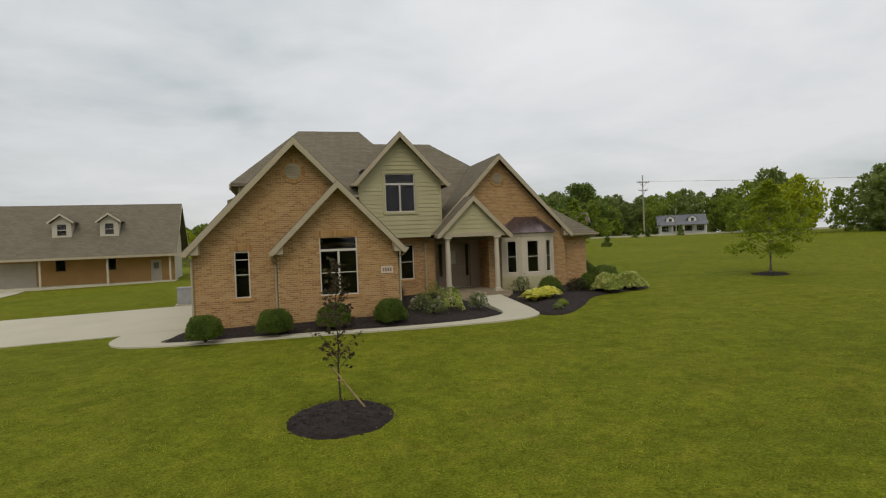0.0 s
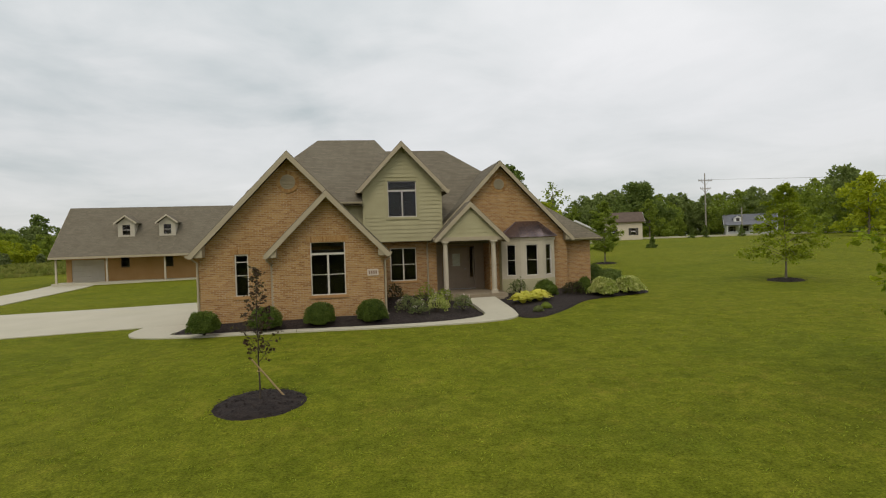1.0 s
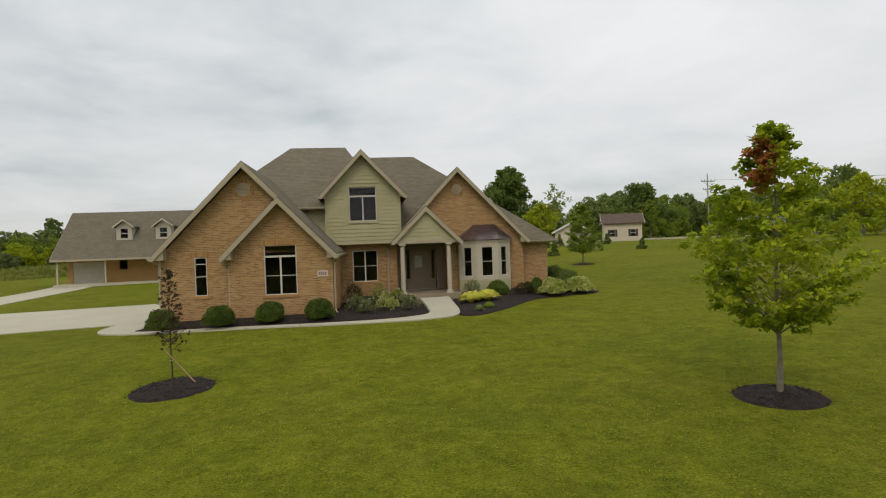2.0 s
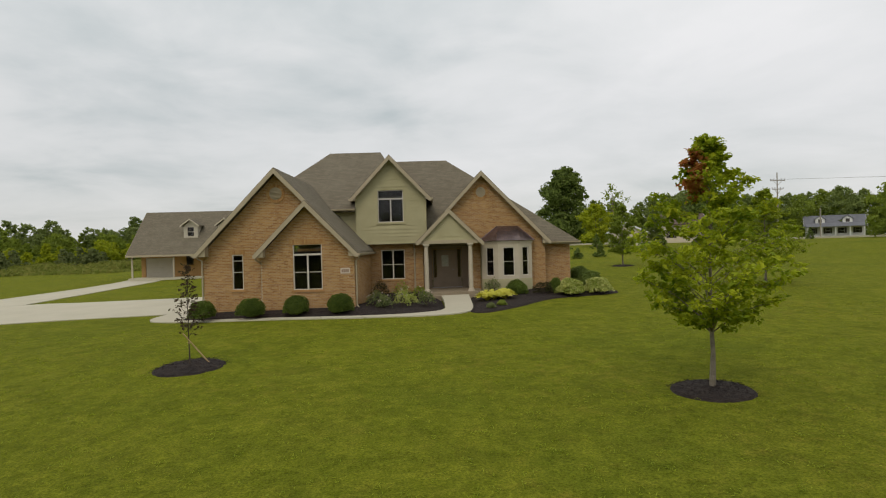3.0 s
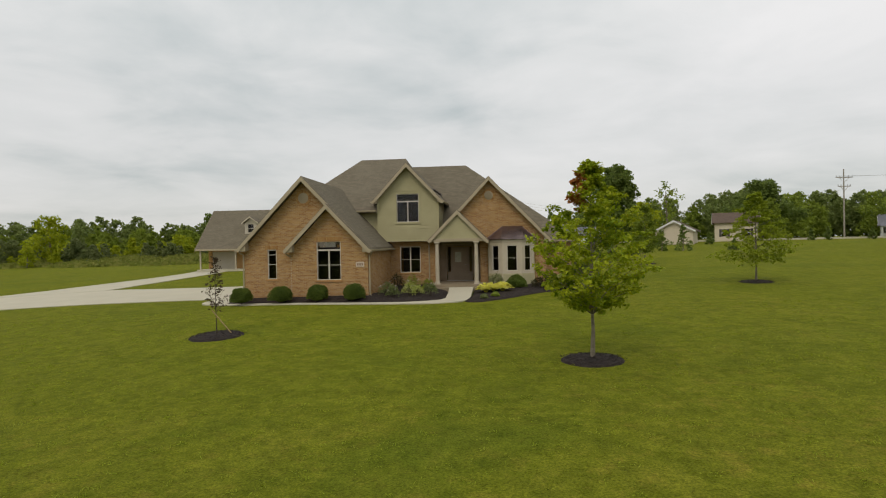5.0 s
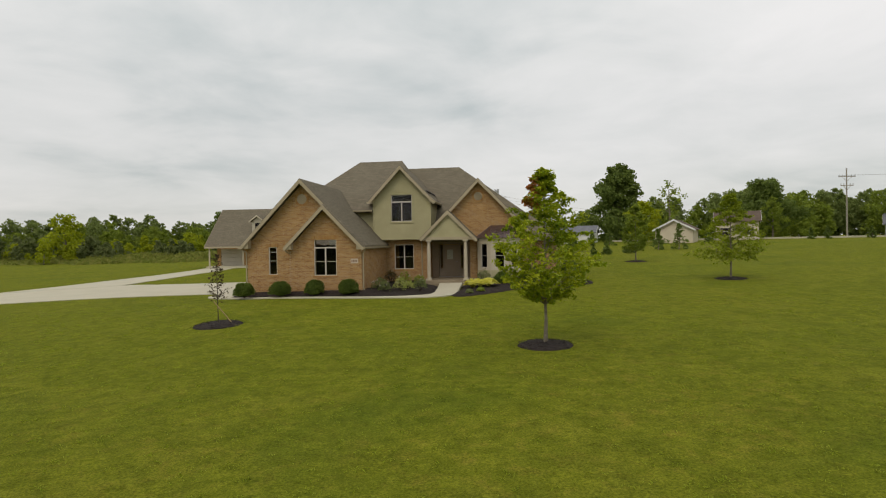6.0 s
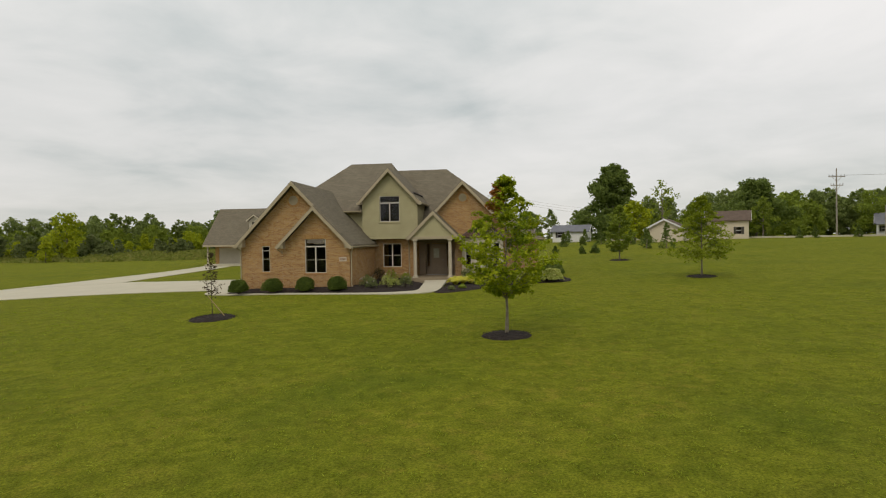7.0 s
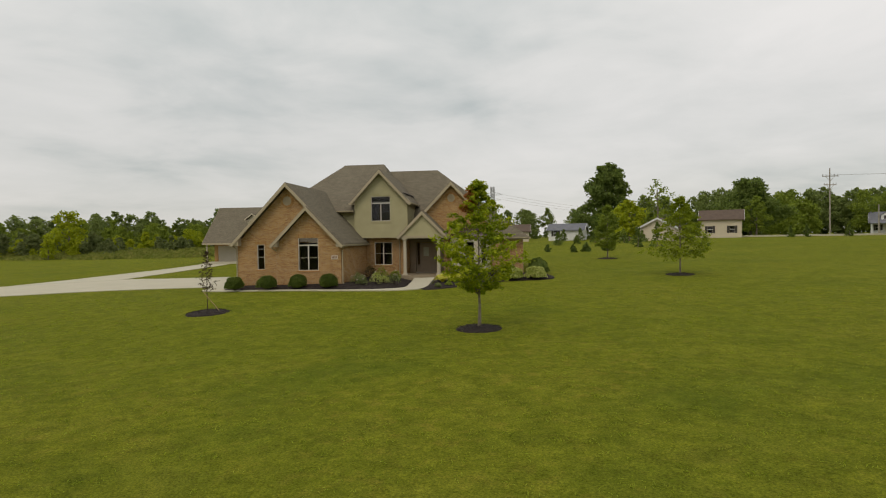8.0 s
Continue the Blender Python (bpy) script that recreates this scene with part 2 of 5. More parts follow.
M_FLOWER = leaf_material("pale_flowers", (0.58, 0.48, 0.42), (0.74, 0.65, 0.58), (0.66, 0.56, 0.50))
M_TALLGRASS = leaf_material("tall_meadow_grass", (0.150, 0.190, 0.028), (0.215, 0.245, 0.045), (0.31, 0.30, 0.075))


# ---- mesh helpers ----
def mesh_of(name, bm, material):
    bmesh.ops.recalc_face_normals(bm, faces=bm.faces)
    me = bpy.data.meshes.new(name)
    bm.to_mesh(me)
    bm.free()
    me.materials.append(material)
    return me


def part(name, bm, material, parent=None, label=""):
    ob = new(name, mesh_of(name, bm, material))
    if parent is not None:
        ob.parent = parent
    return tagged(ob, label)


def raw(name, verts, faces, material, parent=None, label="", kind=""):
    me = bpy.data.meshes.new(name)
    me.from_pydata(verts, [], faces)
    me.materials.append(material)
    ob = new(name, me)
    if parent is not None:
        ob.parent = parent
    return tagged(ob, label, kind=kind)


def thing(name, label, category, group="", kind=""):
    return tagged(new(name), label, category, group, kind)


def box(bm, x0, x1, y0, y1, z0, z1, bevel=0.0):
    r = bmesh.ops.create_cube(bm, size=1.0)
    for v in r["verts"]:
        v.co = Vector((x0 + (v.co.x + 0.5) * (x1 - x0), y0 + (v.co.y + 0.5) * (y1 - y0), z0 + (v.co.z + 0.5) * (z1 - z0)))
    if bevel:
        es = {ed for v in r["verts"] for ed in v.link_edges}
        bmesh.ops.bevel(bm, geom=list(es), offset=bevel, segments=2, affect="EDGES")
    return bm


def boxed(*a, bevel=0.0):
    return box(bmesh.new(), *a, bevel=bevel)


def prism(bm, pts, offset):
    """A closed solid from a loop of points and the same loop moved by offset."""
    o = Vector(offset)
    a = [bm.verts.new(p) for p in pts]
    b = [bm.verts.new(Vector(p) + o) for p in pts]
    n = len(pts)
    bm.faces.new(a)
    bm.faces.new(b[::-1])
    for k in range(n):
        bm.faces.new((a[k], b[k], b[(k + 1) % n], a[(k + 1) % n]))
    return bm


def prisms(*specs):
    bm = bmesh.new()
    for pts, off in specs:
        prism(bm, pts, off)
    return bm


def tube(bm, path, radii, seg=8, cap=True):
    """A tapered tube along points."""
    rings = []
    for k, p in enumerate(path):
        p = Vector(p)
        d = (Vector(path[min(k + 1, len(path) - 1)]) - Vector(path[max(k - 1, 0)])).normalized()
        u = d.orthogonal().normalized() if abs(d.z) < 0.9 else Vector((1, 0, 0))
        u = (u - d * u.dot(d)).normalized()
        w = d.cross(u)
        rings.append([bm.verts.new(p + radii[k] * (math.cos(2 * math.pi * j / seg) * u + math.sin(2 * math.pi * j / seg) * w)) for j in range(seg)])
    for a, b in zip(rings, rings[1:]):
        for j in range(seg):
            bm.faces.new((a[j], a[(j + 1) % seg], b[(j + 1) % seg], b[j]))
    if cap:
        bm.faces.new(rings[0][::-1])
        bm.faces.new(rings[-1])
    return bm


def spans(outline, holes, z):
    """Stretches of u inside an outline of (u, z) points at the height z, without the holes (u0, u1, z0, z1)."""
    xs = []
    for (u0, z0), (u1, z1) in zip(outline, outline[1:] + outline[:1]):
        if (z0 <= z) != (z1 <= z):
            xs.append(u0 + (z - z0) / (z1 - z0) * (u1 - u0))
    xs.sort()
    out = list(zip(xs[::2], xs[1::2]))
    for h0, h1, g0, g1 in holes:
        if g0 < z < g1:
            nxt = []
            for a, b in out:
                if h0 > a:
                    nxt.append((a, min(b, h0)))
                if h1 < b:
                    nxt.append((max(a, h1), b))
            out = [(a, b) for a, b in nxt if b - a > 0.01]
    return out


class Plane:
    """A wall's plane: origin, the way of u along it, and the way inward."""

    def __init__(self, ox, oy, du, inward):
        self.o, self.du, self.dn = Vector((ox, oy, 0)), Vector((*du, 0)), Vector((*inward, 0))

    def at(self, u, z, depth=0.0):
        return self.o + self.du * u + self.dn * depth + Vector((0, 0, z))


def wall(name, pl, outline, holes, thick, material, parent, label=""):
    bm = bmesh.new()
    loops = [outline] + [[(a, c), (b, c), (b, d), (a, d)] for a, b, c, d in holes]
    edges = []
    for lp in loops:
        vs = [bm.verts.new(pl.at(u, z)) for u, z in lp]
        edges += [bm.edges.new((vs[k], vs[(k + 1) % len(vs)])) for k in range(len(vs))]
    bmesh.ops.triangle_fill(bm, use_beauty=True, use_dissolve=False, edges=edges)
    r = bmesh.ops.extrude_face_region(bm, geom=bm.faces[:])
    for v in r["geom"]:
        if isinstance(v, bmesh.types.BMVert):
            v.co += pl.dn * thick
    return part(name, bm, material, parent, label)


BRICK_L, BRICK_H, JOINT = 0.200, 0.0577, 0.010


def brick_boxes(pl, outline, holes, z_lo, z_hi):
    """The bricks of a running bond: stretches (u0, u1, z0, z1) clipped to the wall."""
    out, row = [], 0
    z = min(p[1] for p in outline)
    while z < z_hi:
        if z >= z_lo - 1e-6:
            for a, b in spans(outline, holes, z + BRICK_H / 2):
                step = BRICK_L + JOINT
                k = math.floor(a / step) - 1
                while k * step < b:
                    u0 = k * step + (step / 2 if row % 2 else 0)
                    lo, hi = max(a, u0), min(b, u0 + BRICK_L)
                    if hi - lo > 0.03:
                        out.append((lo, hi, z, z + BRICK_H))
                    k += 1
        z += BRICK_H + JOINT
        row += 1
    return out


def brick_verts(pl, b, proud=0.007):
    u0, u1, z0, z1 = b
    c = 0.004
    return [pl.at(u0, z0, 0.002), pl.at(u1, z0, 0.002), pl.at(u1, z1, 0.002), pl.at(u0, z1, 0.002),
            pl.at(u0 + c, z0 + c, -proud), pl.at(u1 - c, z0 + c, -proud), pl.at(u1 - c, z1 - c, -proud), pl.at(u0 + c, z1 - c, -proud)]


BRICK_FACES = [(4, 5, 6, 7), (0, 1, 5, 4), (1, 2, 6, 5), (2, 3, 7, 6), (3, 0, 4, 7)]
BRICK_JOBS = []


def brick_wall(name, pl, outline, holes, parent, label="", thick=0.25):
    w = wall(name, pl, outline, holes, thick, M_MORTAR, parent, label)
    BRICK_JOBS.append((pl, outline, holes, w))
    return w


def siding(pl, outline, holes, parent, step=0.19):
    """Lapped boards, each thicker at its foot, over a wall."""
    z = min(p[1] for p in outline)
    top = max(p[1] for p in outline)
    while z < top - 0.04:
        zt = min(z + step + 0.015, top)
        for a, b in spans(outline, holes, z + 0.05):
            cut = [(a, b)]
            for h0, h1, g0, g1 in holes:
                if zt > g0 and z < g1:
                    cut = [s for q0, q1 in cut for s in ((q0, min(q1, h0)), (max(q0, h1), q1)) if s[1] - s[0] > 0.02]
            for q0, q1 in cut:
                bm = bmesh.new()
                prism(bm, [pl.at(q0, z, 0), pl.at(q0, z, -0.034), pl.at(q0, zt, -0.010), pl.at(q0, zt, 0)], pl.du * (q1 - q0))
                part("siding_board", bm, M_SIDING, parent)
        z += step


# ---- ground ----
def lie(x, y):
    """The height of the lawn: a long slope that levels off far away, a little raised before the house."""
    p = -0.04 + 0.0161 * x + 0.0217 * y
    if p > 2.3:
        p = 2.3 + 0.6 * (1 - math.exp(-(p - 2.3) / 0.6))
    if p < -0.2:
        p = -0.2 - 0.5 * (1 - math.exp((p + 0.2) / 0.5))
    return p + 0.25 * math.exp(-(x / 6.0) ** 2 - ((y - 12.5) / 6.5) ** 2)


def ground_sheet():
    rings = [0.0] + [2.0 * 1.06 ** k for k in range(122)]
    rings = [r for r in rings if r < 2400] + [2400]
    seg = 160
    verts, faces = [(4, 8, lie(4, 8))], []
    for r in rings[1:]:
        for j in range(seg):
            a = 2 * math.pi * j / seg
            x, y = 4 + r * math.cos(a), 8 + r * math.sin(a)
            verts.append((x, y, lie(x, y) + (0.012 * noise.noise((x * 0.7, y * 0.7, 0)) if r < 60 else 0)))
    for j in range(seg):
        faces.append((0, 1 + j, 1 + (j + 1) % seg))
    for k in range(len(rings) - 2):
        for j in range(seg):
            a, b = 1 + k * seg, 1 + (k + 1) * seg
            faces.append((a + j, b + j, b + (j + 1) % seg, a + (j + 1) % seg))
    ob = raw("ground", verts, faces, M_GRASS)
    for p in ob.data.polygons:
        p.use_smooth = True
    return tagged(ob, "wide mown green lawn with faint yellow patches", "lawn", kind="structure")


ground_sheet()


def smooth_line(pts, n=6):
    """A Catmull-Rom curve through points."""
    out = []
    for k in range(len(pts) - 1):
        p = [Vector(pts[min(max(k + j, 0), len(pts) - 1)]) for j in (-1, 0, 1, 2)]
        for i in range(n):
            t = i / n
            out.append(0.5 * (2 * p[1] + (p[2] - p[0]) * t + (2 * p[0] - 5 * p[1] + 4 * p[2] - p[3]) * t * t + (3 * p[1] - p[0] - 3 * p[2] + p[3]) * t ** 3))
    out.append(Vector(pts[-1]))
    return out


def slab_between(name, left, right, material, lift, depth=0.12, n=6, label="", category="", kind="", parent=None, z_of=None):
    """A paved strip between two curved edges that follows the lawn."""
    a, b = smooth_line(left, n), smooth_line(right, n)
    zf = z_of or (lambda x, y: lie(x, y) + lift)
    bm = bmesh.new()
    cols = 5
    grid = []
    for p, q in zip(a, b):
        grid.append([bm.verts.new((*(p.lerp(q, c / (cols - 1))), zf(*(p.lerp(q, c / (cols - 1)))))) for c in range(cols)])
    for r0, r1 in zip(grid, grid[1:]):
        for c in range(cols - 1):
            bm.faces.new((r0[c], r0[c + 1], r1[c + 1], r1[c]))
    r = bmesh.ops.extrude_face_region(bm, geom=bm.faces[:])
    for v in r["geom"]:
        if isinstance(v, bmesh.types.BMVert):
            v.co.z -= depth
    ob = part(name, bm, material, parent, label)
    return tagged(ob, label, category, kind=kind)


# the drive: from the garage side out to the west, with an arm to the outbuilding
slab_between("driveway", [(-3.87, 21.13), (-6.47, 20.95), (-11.25, 20.65), (-15.29, 19.8), (-19.16, 18.24), (-26, 15.5), (-36, 8.5)],
             [(-3.87, 29.69), (-7.31, 29.56), (-11.6, 29.32), (-15.9, 29.27), (-19.56, 29.22), (-26.83, 24.99), (-40, 18)],
             M_CONC, 0.035, label="broad pale concrete driveway beside the lawn", category="driveway", kind="structure")
slab_between("driveway_arm", [(-19.47, 29.03), (-19.67, 31.93), (-19.7, 35.71), (-19.88, 42.07), (-20.09, 47.31), (-20.82, 51.2)],
             [(-26.51, 25.39), (-25.46, 29.76), (-24.79, 35.25), (-24.03, 41.96), (-24.17, 47.21), (-24.83, 51.43)],
             M_CONC, 0.042, label="pale concrete drive arm leading to the outbuilding", category="driveway", kind="structure")

# front walk, planting beds
WALK_OUT = [(-6.45, 20.83), (-6.4, 19.08), (-5.32, 17.8), (-2.01, 16.62), (2.02, 16.01), (5.21, 16.17), (7.16, 16.53), (8.02, 17.2), (8.29, 18.37), (8.3, 20.35), (8.28, 21.83)]
WALK_IN = [(-4.09, 20.9), (-4.45, 19.23), (-4.5, 18.05), (-1.87, 17.25), (1.87, 16.64), (4.85, 16.85), (6.51, 17.56), (7.01, 18.26), (7.04, 19.15), (7, 20.4), (6.9, 21.77)]


def walk_z(x, y):
    return lie(x, y) + 0.05 + (max(0.0, y - 18.0) * 0.062 if x > 5 else 0.0)


def front_walk():
    ob = tagged(new("front_walk"), "curving pale concrete front walk with cut joints", "path", kind="structure")
    a, b = smooth_line(WALK_OUT, 8), smooth_line(WALK_IN, 8)
    for k in range(0, len(a) - 1, 4):
        pa, pb = a[k:k + 5], b[k:k + 5]
        bm = bmesh.new()
        grid = []
        for i, (p, q) in enumerate(zip(pa, pb)):
            if i == len(pa) - 1:
                p, q = p.lerp(pa[i - 1], 0.05), q.lerp(pb[i - 1], 0.05)
            grid.append([bm.verts.new((*p.lerp(q, c / 3), walk_z(*p.lerp(q, c / 3)))) for c in range(4)])
        for r0, r1 in zip(grid, grid[1:]):
            for c in range(3):
                bm.faces.new((r0[c], r0[c + 1], r1[c + 1], r1[c]))
        r = bmesh.ops.extrude_face_region(bm, geom=bm.faces[:])
        for v in r["geom"]:
            if isinstance(v, bmesh.types.BMVert):
                v.co.z -= 0.14
        part("walk_slab", bm, M_CONC, ob)


front_walk()


def bed(name, front, back, label, n=6, lift_back=0.28):
    a, b = smooth_line(front, n), smooth_line(back, n)
    bm = bmesh.new()
    cols, grid = 9, []
    for p, q in zip(a, b):
        row = []
        for c in range(cols):
            f = c / (cols - 1)
            v = p.lerp(q, f)
            h = 0.02 + lift_back * math.sin(f * math.pi / 2) ** 0.7 + 0.03 * noise.noise((v.x * 3, v.y * 3, 1))
            row.append(bm.verts.new((v.x, v.y, lie(v.x, v.y) + h)))
        grid.append(row)
    for r0, r1 in zip(grid, grid[1:]):
        for c in range(cols - 1):
            bm.faces.new((r0[c], r0[c + 1], r1[c + 1], r1[c]))
    for f in bm.faces:
        f.smooth = True
    r = bmesh.ops.extrude_face_region(bm, geom=bm.faces[:])
    for v in r["geom"]:
        if isinstance(v, bmesh.types.BMVert):
            v.co.z -= 0.35
    return tagged(part(name, bm, M_MULCH), label, "planting bed", kind="structure")


bed("planting_bed_west", [(-4.39, 18.92), (-4.42, 18.0), (-1.87, 17.23), (1.87, 16.62), (4.85, 16.83), (6.46, 17.54), (6.98, 18.32), (6.97, 20.39), (6.85, 21.72)],
    [(-3.2, 20.0), (-3.1, 19.0), (-1.5, 18.9), (1.5, 18.8), (3.2, 19.2), (3.3, 21.5), (3.6, 24.2), (5.2, 24.2), (5.9, 24.0)], "dark mulch planting bed along the brick front")
bed("planting_bed_east", [(8.31, 21.8), (8.33, 20.27), (8.33, 18.41), (8.14, 17.16), (8.92, 16.86), (10.5, 18.48), (12.26, 20.63), (14.69, 21.46), (15.89, 22.03), (16.13, 23.38)],
    [(8.9, 23.0), (9.1, 23.8), (9.3, 24.2), (9.8, 24.2), (10.6, 24.2), (11.6, 24.2), (12.6, 24.3), (13.6, 24.8), (14.3, 25.0), (14.6, 26.5)], "dark mulch planting bed below the bay window", lift_back=0.2)


# ---- the house ----
house = thing("brick_house", "tan brick two-storey house with sage siding and brown shingle gables", "house")
FRONT = lambda y: Plane(0, y, (1, 0), (0, 1))
Z0 = 0.10


def roof_slab(name, pts, parent, thick=0.14, material=None):
    return part(name, prisms((pts, (0, 0, -thick))), material or M_ROOF, parent)


def rake(xa, za, xb, zb, y, parent, h=0.25, t=0.05):
    """The fascia board along a gable's sloping edge, cut level at its foot."""
    xc = xb + (xa - xb) * (h - 0.13) / (za - zb)
    part("rake_board", prisms(([(xa, y, za), (xb, y, zb), (xb, y, zb - 0.13), (xc, y, zb - 0.13), (xa, y, za - h)], (0, t, 0))), M_TRIM, parent, "tan painted rake board")


def gable(parent, xc, half_l, half_r, zp, slope, y0, y1, thick=0.14, lead=0.0):
    """Two slopes and their rake boards, ridge along y."""
    zl, zr = zp - slope * half_l, zp - slope * half_r
    roof_slab("roof_slope", [(xc, y0, zp), (xc, y1, zp), (xc - half_l, y1, zl), (xc - half_l, y0, zl)], parent, thick)
    roof_slab("roof_slope", [(xc, y0, zp), (xc + half_r, y0, zr), (xc + half_r, y1, zr), (xc, y1, zp)], parent, thick)
    yb = y0 - 0.035
    rake(xc, zp - 0.03, xc - half_l, zl - 0.03, yb, parent)
    rake(xc, zp - 0.03, xc + half_r, zr - 0.03, yb, parent)


def eave_return(x_tip, x_wall, z_tip, slope, y0, y1, parent, drop=0.30):
    """The boxed end of an eave below a gable's foot."""
    zw = z_tip + slope * abs(x_wall - x_tip)
    pts = [(x_tip, y0, z_tip - 0.05), (x_wall, y0, zw - 0.05), (x_wall, y0, z_tip - drop), (x_tip + 0.04 * (1 if x_wall > x_tip else -1), y0, z_tip - drop)]
    part("eave_return", prisms((pts, (0, y1 - y0, 0))), M_TRIM, parent, "tan boxed eave return")


def gutter(x0, y0, x1, y1, z, parent):
    d = Vector((x1 - x0, y1 - y0, 0))
    n = Vector((d.y, -d.x, 0)).normalized() * 0.11
    a = Vector((x0, y0, z))
    pts = [a, a + n, a + n * 0.9 - Vector((0, 0, 0.07)), a + n * 0.5 - Vector((0, 0, 0.11)), a - Vector((0, 0, 0.11))]
    part("gutter", prisms((pts, d)), M_TRIM, parent, "tan metal gutter")


def downspout(path, parent, r=0.04):
    part("downspout", tube(bmesh.new(), path, [r] * len(path), 6), M_TRIM, parent, "tan metal downspout")


def window(pl, u0, u1, z0, z1, parent, cols=1, transom=0.0, rail=True, sill=True, frame_m=None, fw=0.042, lite=0.0, label="white-framed window with dark glass"):
    """A window set in its opening: frame, mullions, meeting rails, panes, sill."""
    fm = frame_m or M_VINYL
    w = new("window")
    w.parent = parent
    tagged(w, label)

    def bar(a, b, c, d, d0=0.03, d1=0.10, name="window_frame"):
        bm = bmesh.new()
        prism(bm, [pl.at(a, c, d0), pl.at(b, c, d0), pl.at(b, d, d0), pl.at(a, d, d0)], pl.dn * (d1 - d0))
        part(name, bm, fm, w)

    bar(u0, u0 + fw, z0, z1)
    bar(u1 - fw, u1, z0, z1)
    bar(u0 + fw, u1 - fw, z1 - fw, z1)
    bar(u0 + fw, u1 - fw, z0, z0 + fw)
    zt = z1 - fw
    rows = []
    if transom:
        bar(u0 + fw, u1 - fw, z1 - transom - 0.08, z1 - transom, 0.02)
        rows.append((u0 + fw, u1 - fw, z1 - transom, z1 - fw))
        zt = z1 - transom - 0.08
    cw = (u1 - u0 - 2 * fw + 0.07) / cols
    for c in range(cols):
        a = u0 + fw + c * cw
        b = a + cw - 0.07
        if c:
            bar(a - 0.07, a, z0 + fw, zt, 0.025)
        if rail:
            zm = z0 + fw + (zt - z0 - fw) * 0.5
            bar(a, b, zm - 0.013, zm + 0.013, 0.052, 0.09, "meeting_rail")
            rows += [(a, b, z0 + fw, zm - 0.013), (a, b, zm + 0.013, zt)]
        else:
            rows.append((a, b, z0 + fw, zt))
        if lite:
            bar(a, b, zt - lite - 0.03, zt - lite, 0.055, 0.085, "muntin")
    for a, b, c, d in rows:
        bm = bmesh.new()
        prism(bm, [pl.at(a - 0.004, c - 0.004, 0.066), pl.at(b + 0.004, c - 0.004, 0.066), pl.at(b + 0.004, d + 0.004, 0.066), pl.at(a - 0.004, d + 0.004, 0.066)], pl.dn * 0.006)
        ob = part("pane", bm, M_GLASS, w)
        ob.visible_shadow = False
    if sill:
        bm = bmesh.new()
        prism(bm, [pl.at(u0 - 0.09, z0 - 0.10, -0.05), pl.at(u1 + 0.09, z0 - 0.10, -0.05), pl.at(u1 + 0.09, z0 - 0.005, -0.035), pl.at(u0 - 0.09, z0 - 0.005, -0.035)], pl.dn * 0.14)
        part("window_sill", bm, M_BRICK, w, "projecting brick sill")
    return w


def soldier_course(pl, u0, u1, z, parent, h=0.2):
    """Upright bricks above an opening."""
    u = u0
    while u < u1 - 0.03:
        vs = brick_verts(pl, (u, min(u + 0.062, u1), z, z + h), 0.014)
        raw("lintel_brick", vs, BRICK_FACES, M_BRICK, parent)
        u += 0.072


# garage wing with two nested gables
WXC, WZP, WS = -0.31, 6.98, 1.042
F0, F1 = FRONT(18.4), FRONT(18.08)
out0 = [(-3.65, Z0), (3.08, Z0), (3.08, WZP - 0.22 - WS * 3.39), (WXC, WZP - 0.22), (-3.65, WZP - 0.22 - WS * 3.34)]
W0H = (-2.37, -1.88, 1.63, 3.19)
w0 = brick_wall("wall", F0, out0, [W0H, (0.33, 1.77, 1.49, 3.66)], house, "tan brick gable wall")
out1 = [(-0.98, Z0), (3.10, Z0), (3.10, 5.29 - 1.03 * 2.03), (1.07, 5.29), (-0.98, 5.29 - 1.03 * 2.05)]
W1H = (0.41, 1.69, 1.57, 3.58)
w1 = brick_wall("wall", F1, out1, [W1H], house, "tan brick nested gable wall", thick=0.30)
window(F0, *W0H, house, lite=0.22, label="narrow white-framed sash window in brick")
window(F1, *W1H, house, cols=2, transom=0.42, label="double sash window with a transom in brick")
soldier_course(F0, -2.50, -1.75, 3.20, w0)
soldier_course(F1, 0.27, 1.83, 3.59, w1)
SIDE = Plane(3.104, 18.084, (0, 1), (-1, 0))
brick_wall("wall", SIDE, [(0, Z0), (5.96, Z0), (5.96, 3.3), (0, 3.3)], [], house, "tan brick side wall of the garage wing")
WEST = Plane(-3.65, 18.65, (0, 1), (1, 0))
wall("wall", WEST, [(0, Z0), (11.5, Z0), (11.5, 3.3), (0, 3.3)], [], 0.25, M_BRICK, house, "tan brick west wall")
gable(house, WXC, 3.58, 3.61, WZP, WS, 17.95, 27.0)
zl1 = 5.49 - 1.02 * 2.28
roof_slab("roof_slope", [(1.07, 17.65, 5.49), (1.07, 18.4, 5.49), (-1.21, 18.4, zl1), (-1.21, 17.65, zl1)], house)
roof_slab("roof_slope", [(1.07, 17.65, 5.50), (3.34, 17.65, 3.14), (3.34, 18.3, 3.16), (1.07, 18.3, 5.52)], house)
rake(1.07, 5.46, -1.21, zl1 - 0.03, 17.615, house)
rake(1.07, 5.46, 3.34, 3.09, 17.615, house)
eave_return(-1.21, -0.78, zl1, 1.015, 17.68, 18.06, house, 0.12)
eave_return(3.34, 2.92, 3.10, 1.015, 17.68, 18.06, house, 0.10)
eave_return(-3.89, -3.4, WZP - WS * 3.58, WS, 17.98, 18.38, house, 0.12)
gutter(3.32, 17.66, 3.32, 24.0, 3.13, house)
gutter(-3.90, 27.0, -3.90, 17.97, 3.22, house)
part("soffit", boxed(3.11, 3.33, 18.1, 24.0, 3.0, 3.02), M_TRIM, house, "tan soffit")
